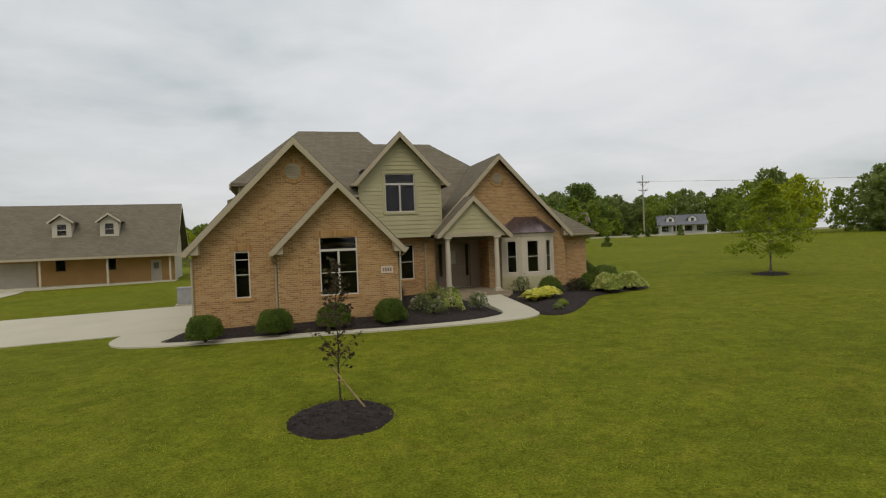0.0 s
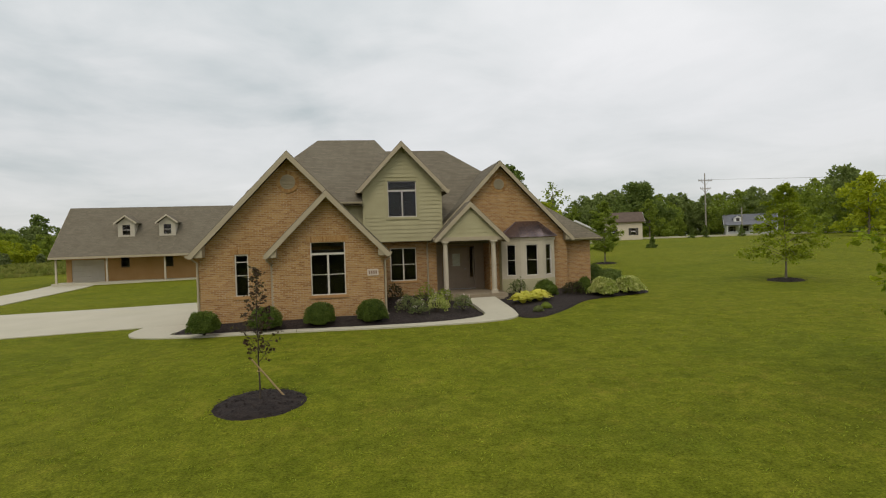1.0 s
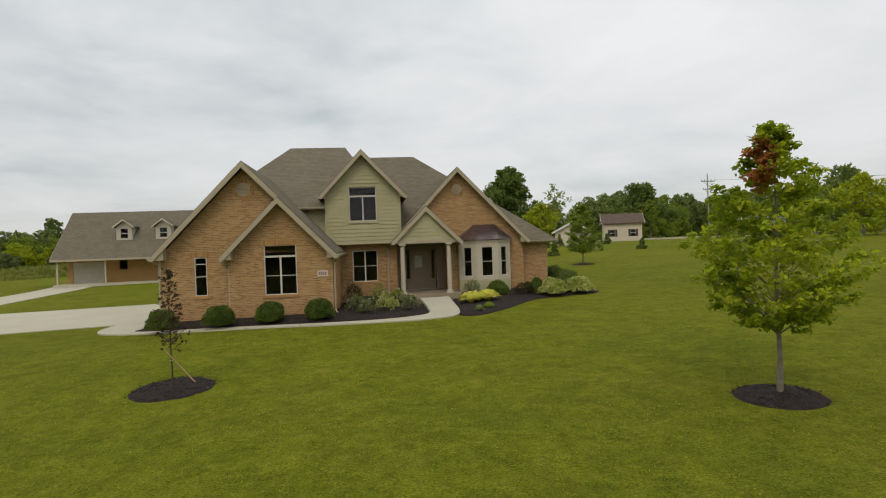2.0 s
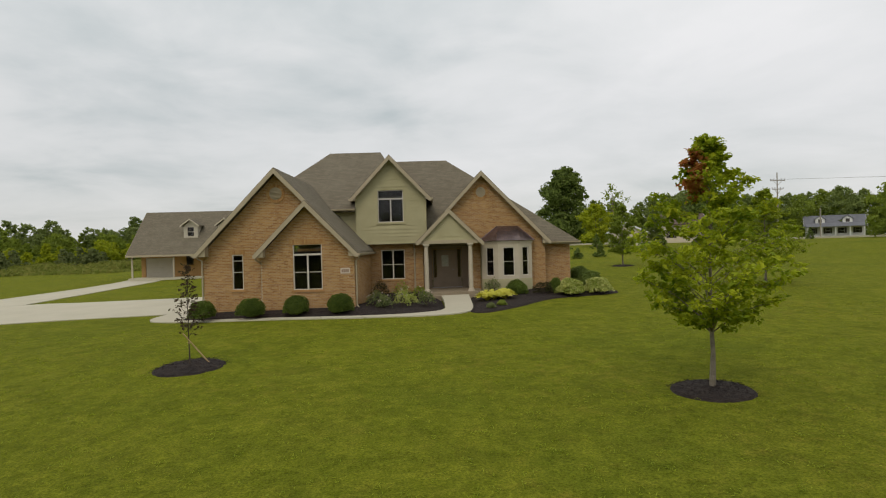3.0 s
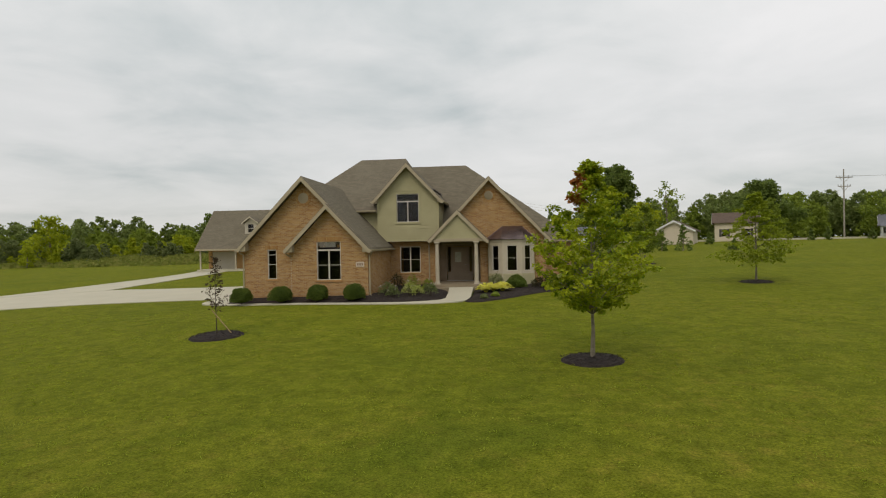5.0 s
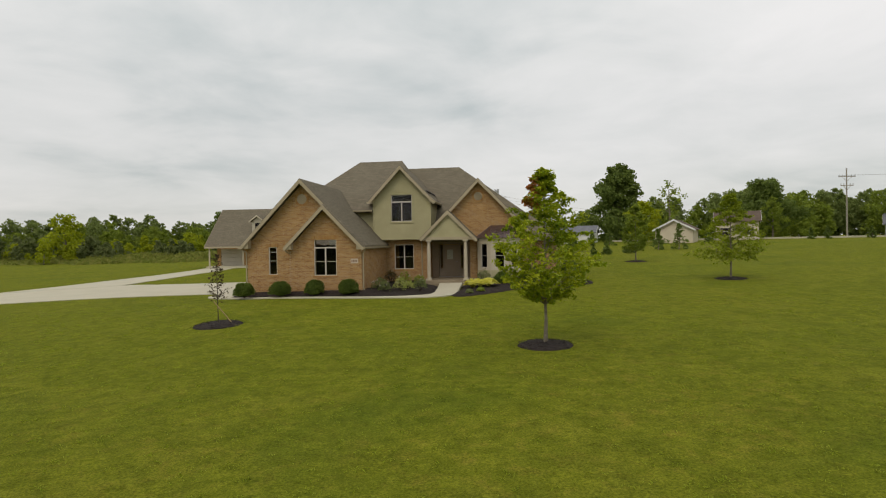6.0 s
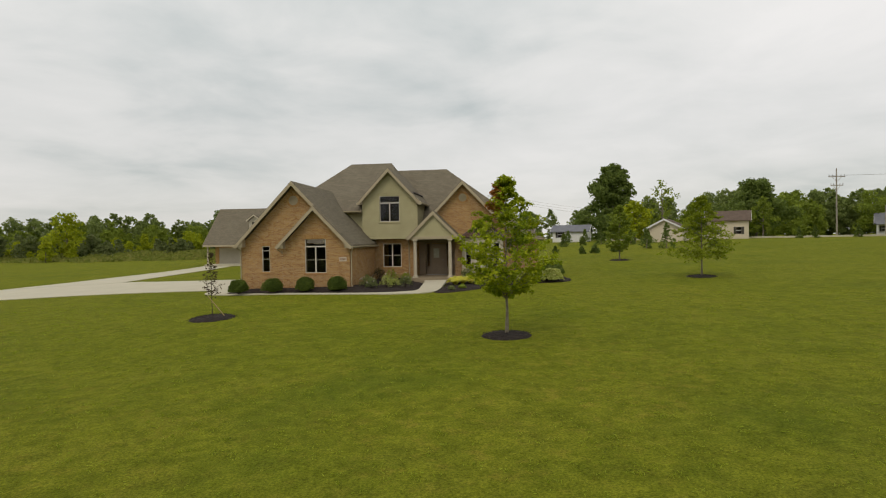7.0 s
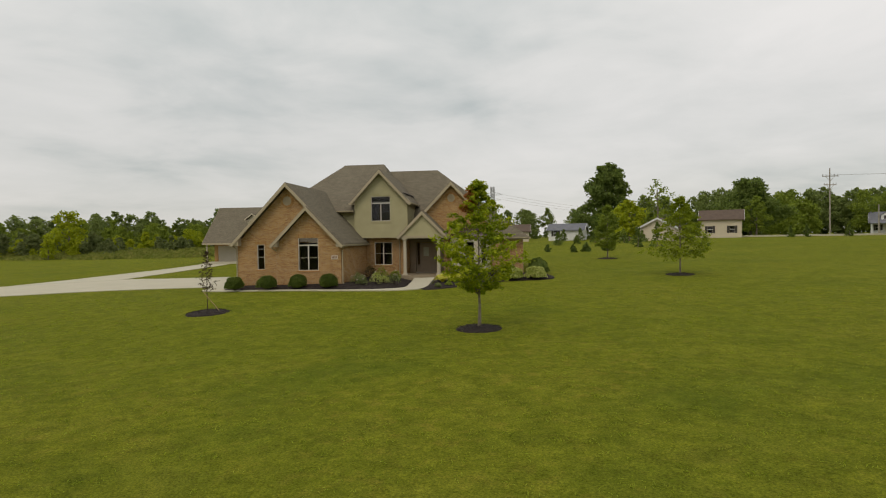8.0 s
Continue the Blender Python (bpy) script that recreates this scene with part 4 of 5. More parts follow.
def limbs_and_twigs(rng, height, base, profile, count, trunk_r, droop=0.0, lift=0.55, twigs=6, reach=0.42):
    """Limbs leaving a trunk, and twigs along them as (start, end, share of height). profile: (share of the crown's height, radius)."""
    bm = bmesh.new()
    wob = rng.normal(0, 0.02 * height / 5, (7, 2))
    wob[0] = 0
    zs = np.linspace(0, height * 0.95, 7)
    tube(bm, [(wob[k][0], wob[k][1], zs[k]) for k in range(7)], [trunk_r * 1.35] + [trunk_r * (1 - k / 7.0) for k in range(1, 7)], 9)
    out = []
    ga = rng.uniform(0, 6)
    fs, rs = [p[0] for p in profile], [p[1] for p in profile]
    for k in range(count):
        f = (k + 0.5) / count
        ga += 2.4 + rng.uniform(-0.5, 0.5)
        r = np.interp(f, fs, rs) * rng.uniform(0.66, 1.12)
        z1 = base + f * (height - base)
        z0 = max(base * 0.8, z1 - r * lift)
        p0 = Vector((np.interp(z0, zs, wob[:, 0]), np.interp(z0, zs, wob[:, 1]), z0))
        p2 = Vector((r * math.cos(ga), r * math.sin(ga), z1 - droop * r))
        p1 = p0.lerp(p2, 0.5) + Vector((0, 0, 0.10 * r + droop * r * 0.5))
        rr = trunk_r * 0.32 * (1 - 0.6 * f)
        tube(bm, [p0, p1, p2], [rr, rr * 0.6, rr * 0.22], 5)
        out.append((np.array(p1), np.array(p2 + (p2 - p1) * 0.12), f))
        for n, q in enumerate(np.linspace(0.28, 0.98, twigs)):
            c = p0 * (1 - q) ** 2 + p1 * 2 * q * (1 - q) + p2 * q * q
            side = ga + (1 if n % 2 else -1) * rng.uniform(0.5, 1.5)
            ln = r * reach * rng.uniform(0.5, 1.1) * (1.1 - 0.5 * q) + 0.10
            e = c + Vector((math.cos(side), math.sin(side), rng.uniform(-0.25, 0.55) - droop)) * ln
            tube(bm, [c, e], [rr * 0.28, rr * 0.12], 3, False)
            out.append((np.array(c), np.array(e), f))
    return bm, out


def tree(name, label, x, y, height, base, profile, count, trunk_r, per, size, spread, leaf_m, bark_m, seed, red=None, droop=0.0, lift=0.55, group="", twigs=6, reach=0.42):
    rng = np.random.default_rng(seed)
    ob = thing(name, label, "tree", group)
    ob.location = (x, y, lie(x, y) - 0.02)
    bm, sprays = limbs_and_twigs(rng, height, base, profile, count, trunk_r, droop, lift, twigs, reach)
    part("trunk", bm, bark_m, ob)
    pts, reds = [], []
    for c, e, f in sprays:
        m = max(2, int(per * rng.uniform(0.4, 1.4)))
        t = rng.uniform(0.15, 1.12, (m, 1))
        p = c + (e - c) * t + ball(rng, m) * spread * np.array([1, 1, 0.7])
        if red is not None:
            hit = np.linalg.norm((p - np.array(red[0])) * np.array([1, 1, 0.75]), axis=1) < red[1] * rng.uniform(0.7, 1.15, m)
            reds.append(p[hit])
            p = p[~hit]
        pts.append(p)
    pts.append(np.array([0, 0, height * 0.96]) + ball(rng, per * 2) * np.array([spread, spread, spread * 2.5]))
    crown = leaves("crown", np.concatenate(pts), size, rng, leaf_m, ob)
    if red is not None and sum(map(len, reds)):
        leaves("red_leaves", np.concatenate(reds), size, rng, M_LEAF_RED, crown, "leaves turned red near the top")
    return ob


def mulch_ring(x, y, r, label):
    rng = np.random.default_rng(int(x * 10) + 7)
    bm = bmesh.new()
    rings, seg = 7, 36
    cen = bm.verts.new((x, y, lie(x, y) + 0.10))
    prev = None
    for k in range(1, rings + 1):
        row = []
        for j in range(seg):
            a = 2 * math.pi * j / seg
            q = r * k / rings * (1 + (0.05 * noise.noise((math.cos(a) * 2, math.sin(a) * 2, x)) if k == rings else 0))
            px, py = x + q * math.cos(a), y + q * math.sin(a)
            h = 0.10 * (1 - (k / rings) ** 2) + (-0.03 if k == rings else 0.012) + 0.018 * noise.noise((px * 9, py * 9, 3))
            row.append(bm.verts.new((px, py, lie(px, py) + h)))
        for j in range(seg):
            if prev is None:
                bm.faces.new((cen, row[j], row[(j + 1) % seg]))
            else:
                bm.faces.new((prev[j], row[j], row[(j + 1) % seg], prev[(j + 1) % seg]))
        prev = row
    ob = tagged(part("mulch_ring", bm, M_MULCH), label, "mulch ring", "mulch rings round the lawn trees")
    n = int(420 * r * r)
    rr, aa = r * np.sqrt(rng.uniform(0, 1, n)) * 1.02, rng.uniform(0, 6.283, n)
    c = np.stack([x + rr * np.cos(aa), y + rr * np.sin(aa), np.zeros(n)], 1)
    c[:, 2] = [lie(a, b) + 0.10 * max(0, 1 - (q / r) ** 2) + 0.025 for (a, b, _), q in zip(c, rr)]
    leaves("bark_mulch", c, 0.06, rng, M_MULCH, ob, kind="stuff", up=1.2, aspect=0.4)
    return ob


def shrub(name, label, x, y, rx, ry, h, leaf_m, seed, n=1800, size=0.05, group="", z=None, core=True, rough=0.10, up=0.3, flowers=0, category="shrub", square=2.0):
    """A rounded shrub: twigs and a dense shell of leaves over an uneven dome."""
    rng = np.random.default_rng(seed)
    zb = (lie(x, y) + 0.2 if z is None else z) - 0.04
    ob = thing(name, label, category, group)
    ob.location = (x, y, zb)
    d = rng.normal(size=(n, 3))
    d /= np.linalg.norm(d, axis=1)[:, None]
    d[:, 2] = np.abs(d[:, 2]) * 1.35 - 0.35
    d /= (np.abs(d) ** square).sum(1)[:, None] ** (1 / square) if square > 2 else 1.0
    lump = np.array([1 + rough * 2.2 * noise.noise((q[0] * 1.7 + seed, q[1] * 1.7, q[2] * 1.7)) for q in d])
    rad = lump * (1 - np.abs(rng.normal(0, rough, n)))
    p = d * rad[:, None] * np.array([rx, ry, h * 0.62]) + np.array([0, 0, h * 0.40])
    p[:, 2] = np.maximum(p[:, 2], 0.02)
    crown = leaves("foliage", p, size, rng, leaf_m, ob, up=up)
    bm = bmesh.new()
    for k in range(7):
        a, q = rng.uniform(0, 6.28), rng.uniform(0.2, 0.75)
        tube(bm, [(0.03 * math.cos(a), 0.03 * math.sin(a), 0), (rx * q * 0.5 * math.cos(a), ry * q * 0.5 * math.sin(a), h * 0.4), (rx * q * math.cos(a), ry * q * math.sin(a), h * 0.75)], [0.018, 0.012, 0.005], 5)
    part("twigs", bm, M_DKBARK, ob)
    if core:
        bm = bmesh.new()
        bmesh.ops.create_icosphere(bm, subdivisions=3, radius=1)
        for v in bm.verts:
            l2 = 0.80 + rough * 2.2 * noise.noise((v.co.x * 1.7 + seed, v.co.y * 1.7, v.co.z * 1.7))
            zz = v.co.z if v.co.z > 0 else v.co.z * 0.6
            if square > 2:
                l2 /= sum(abs(q) ** square for q in v.co) ** (1 / square)
            v.co = Vector((v.co.x * rx * l2, v.co.y * ry * l2, h * 0.40 + zz * h * 0.62 * l2))
        part("inner_foliage", bm, leaf_m, ob)
    if flowers:
        sel = p[rng.integers(0, n, flowers)] * 1.04
        leaves("flower_heads", np.repeat(sel, 9, 0) + rng.normal(0, 0.035, (flowers * 9, 3)), 0.055, rng, M_FLOWER, ob, "pale pink flower heads", up=0.6, kind="stuff")
    return ob


def hosta(x, y, r, h, seed):
    """A clump of arching pointed leaves round a crown."""
    rng = np.random.default_rng(seed)
    ob = thing("hosta", "golden yellow hosta clump in dark mulch", "plant", "golden hostas in the bed")
    ob.location = (x, y, lie(x, y) + 0.08)
    for k in range(84):
        a, q = rng.uniform(0, 6.283), math.sqrt(rng.uniform(0.02, 1))
        ln, w = r * (0.45 + 0.55 * q) * rng.uniform(0.85, 1.15), 0.105 * rng.uniform(0.8, 1.3)
        verts, faces = [], []
        for j in range(6):
            t = j / 5
            rr, zz = ln * t, h * (1.25 - 0.75 * q) * math.sin(min(1.0, t * 1.15) * 2.2) * 1.05 + 0.02
            ww = w * math.sin(math.pi * (0.08 + 0.92 * max(0, (t - 0.25) / 0.75))) if t > 0.25 else 0.008
            cx, cy = rr * math.cos(a), rr * math.sin(a)
            sx, sy = -math.sin(a) * ww, math.cos(a) * ww
            verts += [(cx + sx, cy + sy, zz), (cx, cy, zz - 0.012), (cx - sx, cy - sy, zz)]
            if j:
                o = 3 * j
                faces += [(o - 3, o - 2, o + 1, o), (o - 2, o - 1, o + 2, o + 1)]
        raw("leaf", verts, faces, M_LEAF_HOSTA, ob)
    return ob


# lawn trees
MAPLE = (12.31, 4.40)
mulch_ring(*MAPLE, 0.86, "round dark mulch ring under the young maple")
tree("maple_tree", "young maple turning red near its top, in a mulch ring", *MAPLE, 5.12, 1.5,
     [(0, 0.55), (0.1, 1.15), (0.27, 1.66), (0.45, 1.42), (0.62, 1.08), (0.78, 0.62), (0.9, 0.30), (1, 0.10)], 60, 0.052, 32, 0.118, 0.125, M_LEAF_MAPLE, M_BARK, 11,
     red=((-0.42, -0.1, 4.4), 0.40), lift=0.75)
FAR = (24.08, 23.1)
mulch_ring(*FAR, 0.95, "round dark mulch ring under the airy lawn tree")
tree("locust_tree", "young airy light-green tree with drooping limbs, in a mulch ring", *FAR, 5.0, 1.35,
     [(0, 1.75), (0.2, 2.05), (0.45, 1.65), (0.7, 1.05), (0.9, 0.5), (1, 0.13)], 44, 0.055, 27, 0.14, 0.17, M_LEAF_LOCUST, M_BARK, 23, droop=0.22, lift=0.3)
T3 = (22.3, 41.2)
mulch_ring(*T3, 0.95, "round dark mulch ring under a small lawn tree")
tree("lawn_tree", "small dense yellow-green lawn tree in a mulch ring", *T3, 5.1, 1.1,
     [(0, 0.81), (0.2, 1.38), (0.5, 1.29), (0.75, 0.83), (1, 0.15)], 36, 0.06, 30, 0.17, 0.2, M_LEAF_MID, M_BARK, 31)
SAP = (0.15, 8.08)
mulch_ring(*SAP, 0.97, "round dark mulch ring under the staked sapling")
tree("sapling", "thin staked purple-leaved sapling in a mulch ring", *SAP, 2.75, 1.05, [(0, 0.20), (0.2, 0.30), (0.4, 0.24), (0.7, 0.18), (1, 0.05)], 26, 0.019, 6, 0.075, 0.055, M_LEAF_PURPLE, M_DKBARK, 41, lift=1.2, twigs=4)
stake = thing("stake", "slanting raw wooden stake tied to the sapling", "stake")
sz = lie(*SAP)
part("post", tube(bmesh.new(), [(SAP[0] + 0.53, SAP[1] + 0.22, sz - 0.05), (SAP[0] - 0.14, SAP[1] - 0.05, sz + 0.92)], [0.02, 0.018], 6), M_WOOD, stake)
part("strap", tube(bmesh.new(), [(SAP[0] + 0.035 * math.cos(a), SAP[1] + 0.035 * math.sin(a), sz + 0.66) for a in [k * 0.7 for k in range(10)]], [0.012] * 10, 5), M_WOOD, stake, "tan tree strap")

# clipped round shrubs along the garage wing
for k, (x, y) in enumerate(((-3.17, 16.95), (-1.12, 16.9), (0.74, 17.04), (2.60, 17.1))):
    shrub("round_shrub", "clipped round dark-green shrub in mulch by the brick wall", x, y, 0.54, 0.50, 0.80, M_LEAF_BOX, 60 + k, 4600, 0.055, "clipped shrubs along the brick front", z=lie(x, y) + 0.12, rough=0.115, square=2.3)

# flowering bed west of the walk
for k, (nm, lb, x, y, r, h, m, fl) in enumerate((
        ("flowering_shrub", "open grey-green flowering shrub in mulch", 3.97, 18.58, 0.42, 0.75, M_LEAF_HYD, 7),
        ("flowering_shrub", "low grey-green flowering shrub in mulch", 4.4, 17.92, 0.38, 0.60, M_LEAF_HYD, 4),
        ("leafy_shrub", "yellow-green leafy shrub in mulch", 5.16, 18.48, 0.42, 0.75, M_LEAF_VARI, 3),
        ("leafy_shrub", "tall green shrub near the front wall", 5, 20.6, 0.50, 0.95, M_LEAF_MID, 5),
        ("leafy_shrub", "loose green shrub beside the walk", 6.23, 18.69, 0.42, 0.68, M_LEAF_HYD, 3),
        ("leafy_shrub", "green shrub beside the porch", 5.81, 20.92, 0.42, 0.75, M_LEAF_MID, 2),
        ("bronze_shrub", "bronze-leaved shrub against the brick wall", 3.77, 22.57, 0.45, 0.95, M_LEAF_BRONZE, 3),
        ("leafy_shrub", "low green plant in mulch", 5.44, 19.39, 0.32, 0.5, M_LEAF_VARI, 2))):
    shrub(nm, lb, x, y, r, r, h, m, 80 + k, 460, 0.08, "flowering plants west of the walk", core=False, rough=0.22, up=0.5, flowers=fl)

# east bed
hosta(9.05, 19.9, 0.62, 0.50, 5)
hosta(9.93, 20.4, 0.62, 0.50, 6)
hosta(9.45, 20.25, 0.5, 0.46, 7)
for k, (nm, lb, x, y, rx, ry, h, m, n, s, c, ro) in enumerate((
        ("yew_shrub", "dark rounded evergreen shrub below the bay window", 10.73, 21.9, 0.56, 0.48, 0.85, M_LEAF_BOX, 2200, 0.07, True, 0.12),
        ("wispy_shrub", "wispy grey-green shrub below the bay window", 9.58, 22.47, 0.5, 0.45, 0.95, M_LEAF_HYD, 700, 0.07, False, 0.25),
        ("bronze_shrub", "low bronze-green shrub in mulch", 12.06, 21.86, 0.55, 0.5, 0.72, M_LEAF_BRONZE, 900, 0.07, False, 0.2),
        ("yew_shrub", "dark evergreen shrub by the east wall", 12.75, 22.3, 0.42, 0.42, 0.80, M_LEAF_BOX, 1800, 0.07, True, 0.12),
        ("variegated_shrub", "broad light-edged variegated shrub at the bed's edge", 13.38, 21.5, 0.68, 0.62, 0.80, M_LEAF_VARI, 2400, 0.13, True, 0.19),
        ("variegated_shrub", "broad light-edged variegated shrub at the bed's end", 14.82, 21.9, 0.68, 0.62, 0.80, M_LEAF_VARI, 2400, 0.13, True, 0.19),
        ("yew_shrub", "dark evergreen shrub beside the east wing", 15.14, 24.66, 0.75, 0.75, 0.95, M_LEAF_DARK, 2200, 0.08, True, 0.13),
        ("yew_shrub", "dark evergreen shrub beside the east wing", 15.13, 26.88, 0.75, 0.75, 1.05, M_LEAF_DARK, 2200, 0.08, True, 0.13),
        ("small_plant", "small grey-green mounded plant in mulch", 9.04, 17.76, 0.22, 0.2, 0.26, M_LEAF_HYD, 260, 0.05, True, 0.1),
        ("small_plant", "small green mounded plant in mulch", 9.58, 18.46, 0.24, 0.22, 0.28, M_LEAF_MID, 260, 0.05, True, 0.1))):
    shrub(nm, lb, x, y, rx, ry, h, m, 120 + k, n, s, "", z=lie(x, y) + 0.10, core=c, rough=ro)


# ---- far trees and woods ----
def far_crown(rng, h, r, base, dense, conic=False, full=True, n=34):
    """Leaf clump centres of a far tree: many small lobes, an uneven outline with gaps."""
    pts = []
    sway = rng.uniform(0, 6.283)
    for k in range(n):
        f = (k + rng.uniform(0, 1)) / n
        z = base + (h - base) * f ** 0.9
        if conic:
            q = (1 - f) * 0.95 + 0.05
        else:
            q = math.sin(math.pi * ((0.34 if full else 0.2) + (0.62 if full else 0.76) * f)) ** 0.8
        q *= 1 + 0.22 * math.sin(3 * f * math.pi + sway)
        a = k * 2.4 + rng.uniform(-0.6, 0.6)
        rr = r * q * rng.uniform(0.25, 0.95)
        lr = r * (0.13 + 0.17 * q) * rng.uniform(0.7, 1.25)
        m = max(6, int(dense * 0.5 * (0.5 + q)))
        p = ball(rng, m) * lr * np.array([1.15, 1.15, 0.75]) + np.array([rr * math.cos(a), rr * math.sin(a), z])
        pts.append(p)
    p = np.concatenate(pts)
    p[:, 2] = np.maximum(p[:, 2], 0.1)
    return p


def far_tree(name, label, x, y, h, r, base, leaf_m, seed, dense=70, size=0.6, conic=False, group="", lobes=34):
    rng = np.random.default_rng(seed)
    ob = thing(name, label, "tree", group)
    ob.location = (x, y, lie(x, y) - 0.1)
    bm = bmesh.new()
    tube(bm, [(0, 0, 0), (0.1, 0, h * 0.4), (0, 0.1, h * 0.85)], [h * 0.022, h * 0.016, h * 0.005], 7)
    for k in range(6):
        a = k * 1.05
        tube(bm, [(0, 0, base + h * 0.08 * k), (r * 0.6 * math.cos(a), r * 0.6 * math.sin(a), base + h * (0.12 + 0.09 * k))], [h * 0.007, h * 0.002], 5)
    part("trunk", bm, M_BARK, ob)
    leaves("crown", far_crown(rng, h, r, base, dense, conic, n=lobes), size, rng, leaf_m, ob, up=0.25)
    return ob


far_tree("big_tree", "large dark-green tree standing alone behind the lawn", 33.9, 115.7, 16.2, 5.9, 0.3, M_LEAF_DARK, 201, 220, 0.72, lobes=80)
far_tree("thin_tree", "thin half-bare tree beside the large tree", 45.2, 118.9, 13.2, 3.8, 4.0, M_LEAF_MID, 202, 20, 0.6)
far_tree("round_tree", "dark round tree behind the beige house", 63.5, 115.1, 12.1, 6.4, 2.0, M_LEAF_DARK, 203, 220, 0.6, lobes=70)
far_tree("field_tree", "green tree beside the beige house", 61.4, 106.7, 8.2, 2.5, 1.2, M_LEAF_MID, 204, 120, 0.42)
far_tree("yellow_tree", "bright yellow-green tree at the field's edge", -72.1, 85.3, 9.0, 3.7, 1.4, M_LEAF_YEL, 205, 110, 0.5)
far_tree("yellow_tree", "small bright yellow-green tree at the field's edge", -70.0, 77.9, 4.3, 1.3, 0.5, M_LEAF_YEL, 206, 60, 0.32)
far_tree("dark_evergreen", "dark rounded evergreen in the west woods", -63.6, 126.9, 10.1, 4.3, 1.0, M_LEAF_DARK, 212, 110, 0.6)
far_tree("yellow_tree", "bright yellow-green tree in front of the woods", 70.3, 64.4, 8.3, 3.8, 1.0, M_LEAF_YEL, 207, 130, 0.5)
far_tree("yellow_tree", "bright yellow-green tree in front of the woods", 79.6, 57.3, 8.3, 3.8, 1.0, M_LEAF_YEL, 208, 130, 0.5)
far_tree("yellow_tree", "yellow-green tree behind the house", 33.7, 90.9, 7.3, 3.3, 1.0, M_LEAF_YEL, 209, 80, 0.6)
for k, (x, y, h, r) in enumerate(((60.6, 90.4, 2.1, 0.7), (63.0, 90.0, 2.3, 1.0), (69.0, 88.6, 2.1, 0.9), (32.1, 63.4, 3.4, 1.3), (29.8, 64.3, 2.8, 1.3), (23.0, 101.3, 2.4, 1.1), (26.2, 101.3, 2.6, 1.2),
                                  (20.4, 55.1, 1.0, 0.5), (22.0, 55.6, 1.2, 0.7), (24.8, 56.6, 1.7, 0.8), (17.5, 57.5, 1.0, 0.5), (37.5, 61.5, 1.4, 0.7),
                                  (20.2, 78, 2.2, 0.9), (23.6, 82, 1.6, 0.7), (26.8, 84, 2.6, 1.1), (30.8, 80, 2.4, 1.2), (34.5, 84, 2.0, 0.9), (41.6, 82, 1.8, 0.8))):
    far_tree("small_evergreen", "small dark evergreen on the far lawn", x, y, h, r, 0.15, M_LEAF_DARK, 230 + k, 32, 0.26, True, "small evergreens on the far lawn")


def woodland(name, label, lines, leaf_m, seed, size, dense):
    rng = np.random.default_rng(seed)
    vs, fs, off = [], [], 0
    for (x0, y0), (x1, y1), n, h0, h1, wide in lines:
        for k in range(n):
            f = (k + rng.uniform(0.1, 0.9)) / n
            x, y = x0 + (x1 - x0) * f + rng.normal(0, wide), y0 + (y1 - y0) * f + rng.normal(0, wide)
            h = rng.uniform(h0, h1)
            c = far_crown(rng, h, h * rng.uniform(0.30, 0.44), h * 0.06, dense) + np.array([x, y, lie(x, y) - 0.1])
            v, q = leaf_arrays(c, size * h / 10, rng, 0.25)
            vs.append(v)
            fs.append(q + off)
            off += len(v)
    ob = raw(name, np.concatenate(vs).tolist(), np.concatenate(fs).tolist(), leaf_m)
    return tagged(ob, label, "woods", kind="stuff")


# M_LEAF_WOODS carries painted haze here and in the west woods
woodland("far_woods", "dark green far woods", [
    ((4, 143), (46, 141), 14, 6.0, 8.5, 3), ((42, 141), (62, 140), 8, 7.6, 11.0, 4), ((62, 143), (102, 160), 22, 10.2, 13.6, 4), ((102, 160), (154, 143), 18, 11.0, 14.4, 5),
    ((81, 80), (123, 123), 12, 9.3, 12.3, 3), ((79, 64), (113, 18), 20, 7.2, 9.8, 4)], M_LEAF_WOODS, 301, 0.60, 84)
woodland("far_woods", "mid-green far woods", [
    ((38, 136), (66, 134), 8, 5.1, 8.5, 3), ((66, 136), (107, 153), 16, 7.6, 11.9, 4), ((107, 153), (146, 134), 13, 8.5, 12.8, 4), ((79, 78), (115, 110), 9, 7.6, 10.2, 3),
    ((75, 62), (107, 15), 18, 5.5, 8.1, 3)], M_LEAF_MID, 302, 0.58, 84)
# unseen row added behind the camera, hides low sky from the panes' reflections
woodland("south_woods", "added unseen green woods that darken the window reflections", [((-120, -95), (140, -110), 70, 9, 13, 4)], M_LEAF_DARK, 310, 1.2, 26)
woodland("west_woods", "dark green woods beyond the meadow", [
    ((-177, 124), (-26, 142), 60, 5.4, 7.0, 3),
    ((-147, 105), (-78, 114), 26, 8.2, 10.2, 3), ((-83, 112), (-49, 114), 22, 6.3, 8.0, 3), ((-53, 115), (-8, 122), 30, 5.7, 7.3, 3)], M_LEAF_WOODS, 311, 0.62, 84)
woodland("west_woods", "mid-green woods beyond the meadow", [
    ((-147, 98), (-79, 107), 28, 6.0, 8.2, 3), ((-83, 105), (-49, 107), 24, 5.0, 6.9, 3), ((-53, 108), (-8, 113), 32, 4.5, 6.4, 3)], M_LEAF_MID, 312, 0.62, 84)
woodland("field_edge_bushes", "yellow-green bushes along the meadow", [
    ((-64, 92), (-10, 96), 34, 3.0, 5.0, 3.0), ((-100, 92), (-61, 87), 16, 2.1, 4.1, 2.5)], M_LEAF_YEL, 303, 0.85, 64)
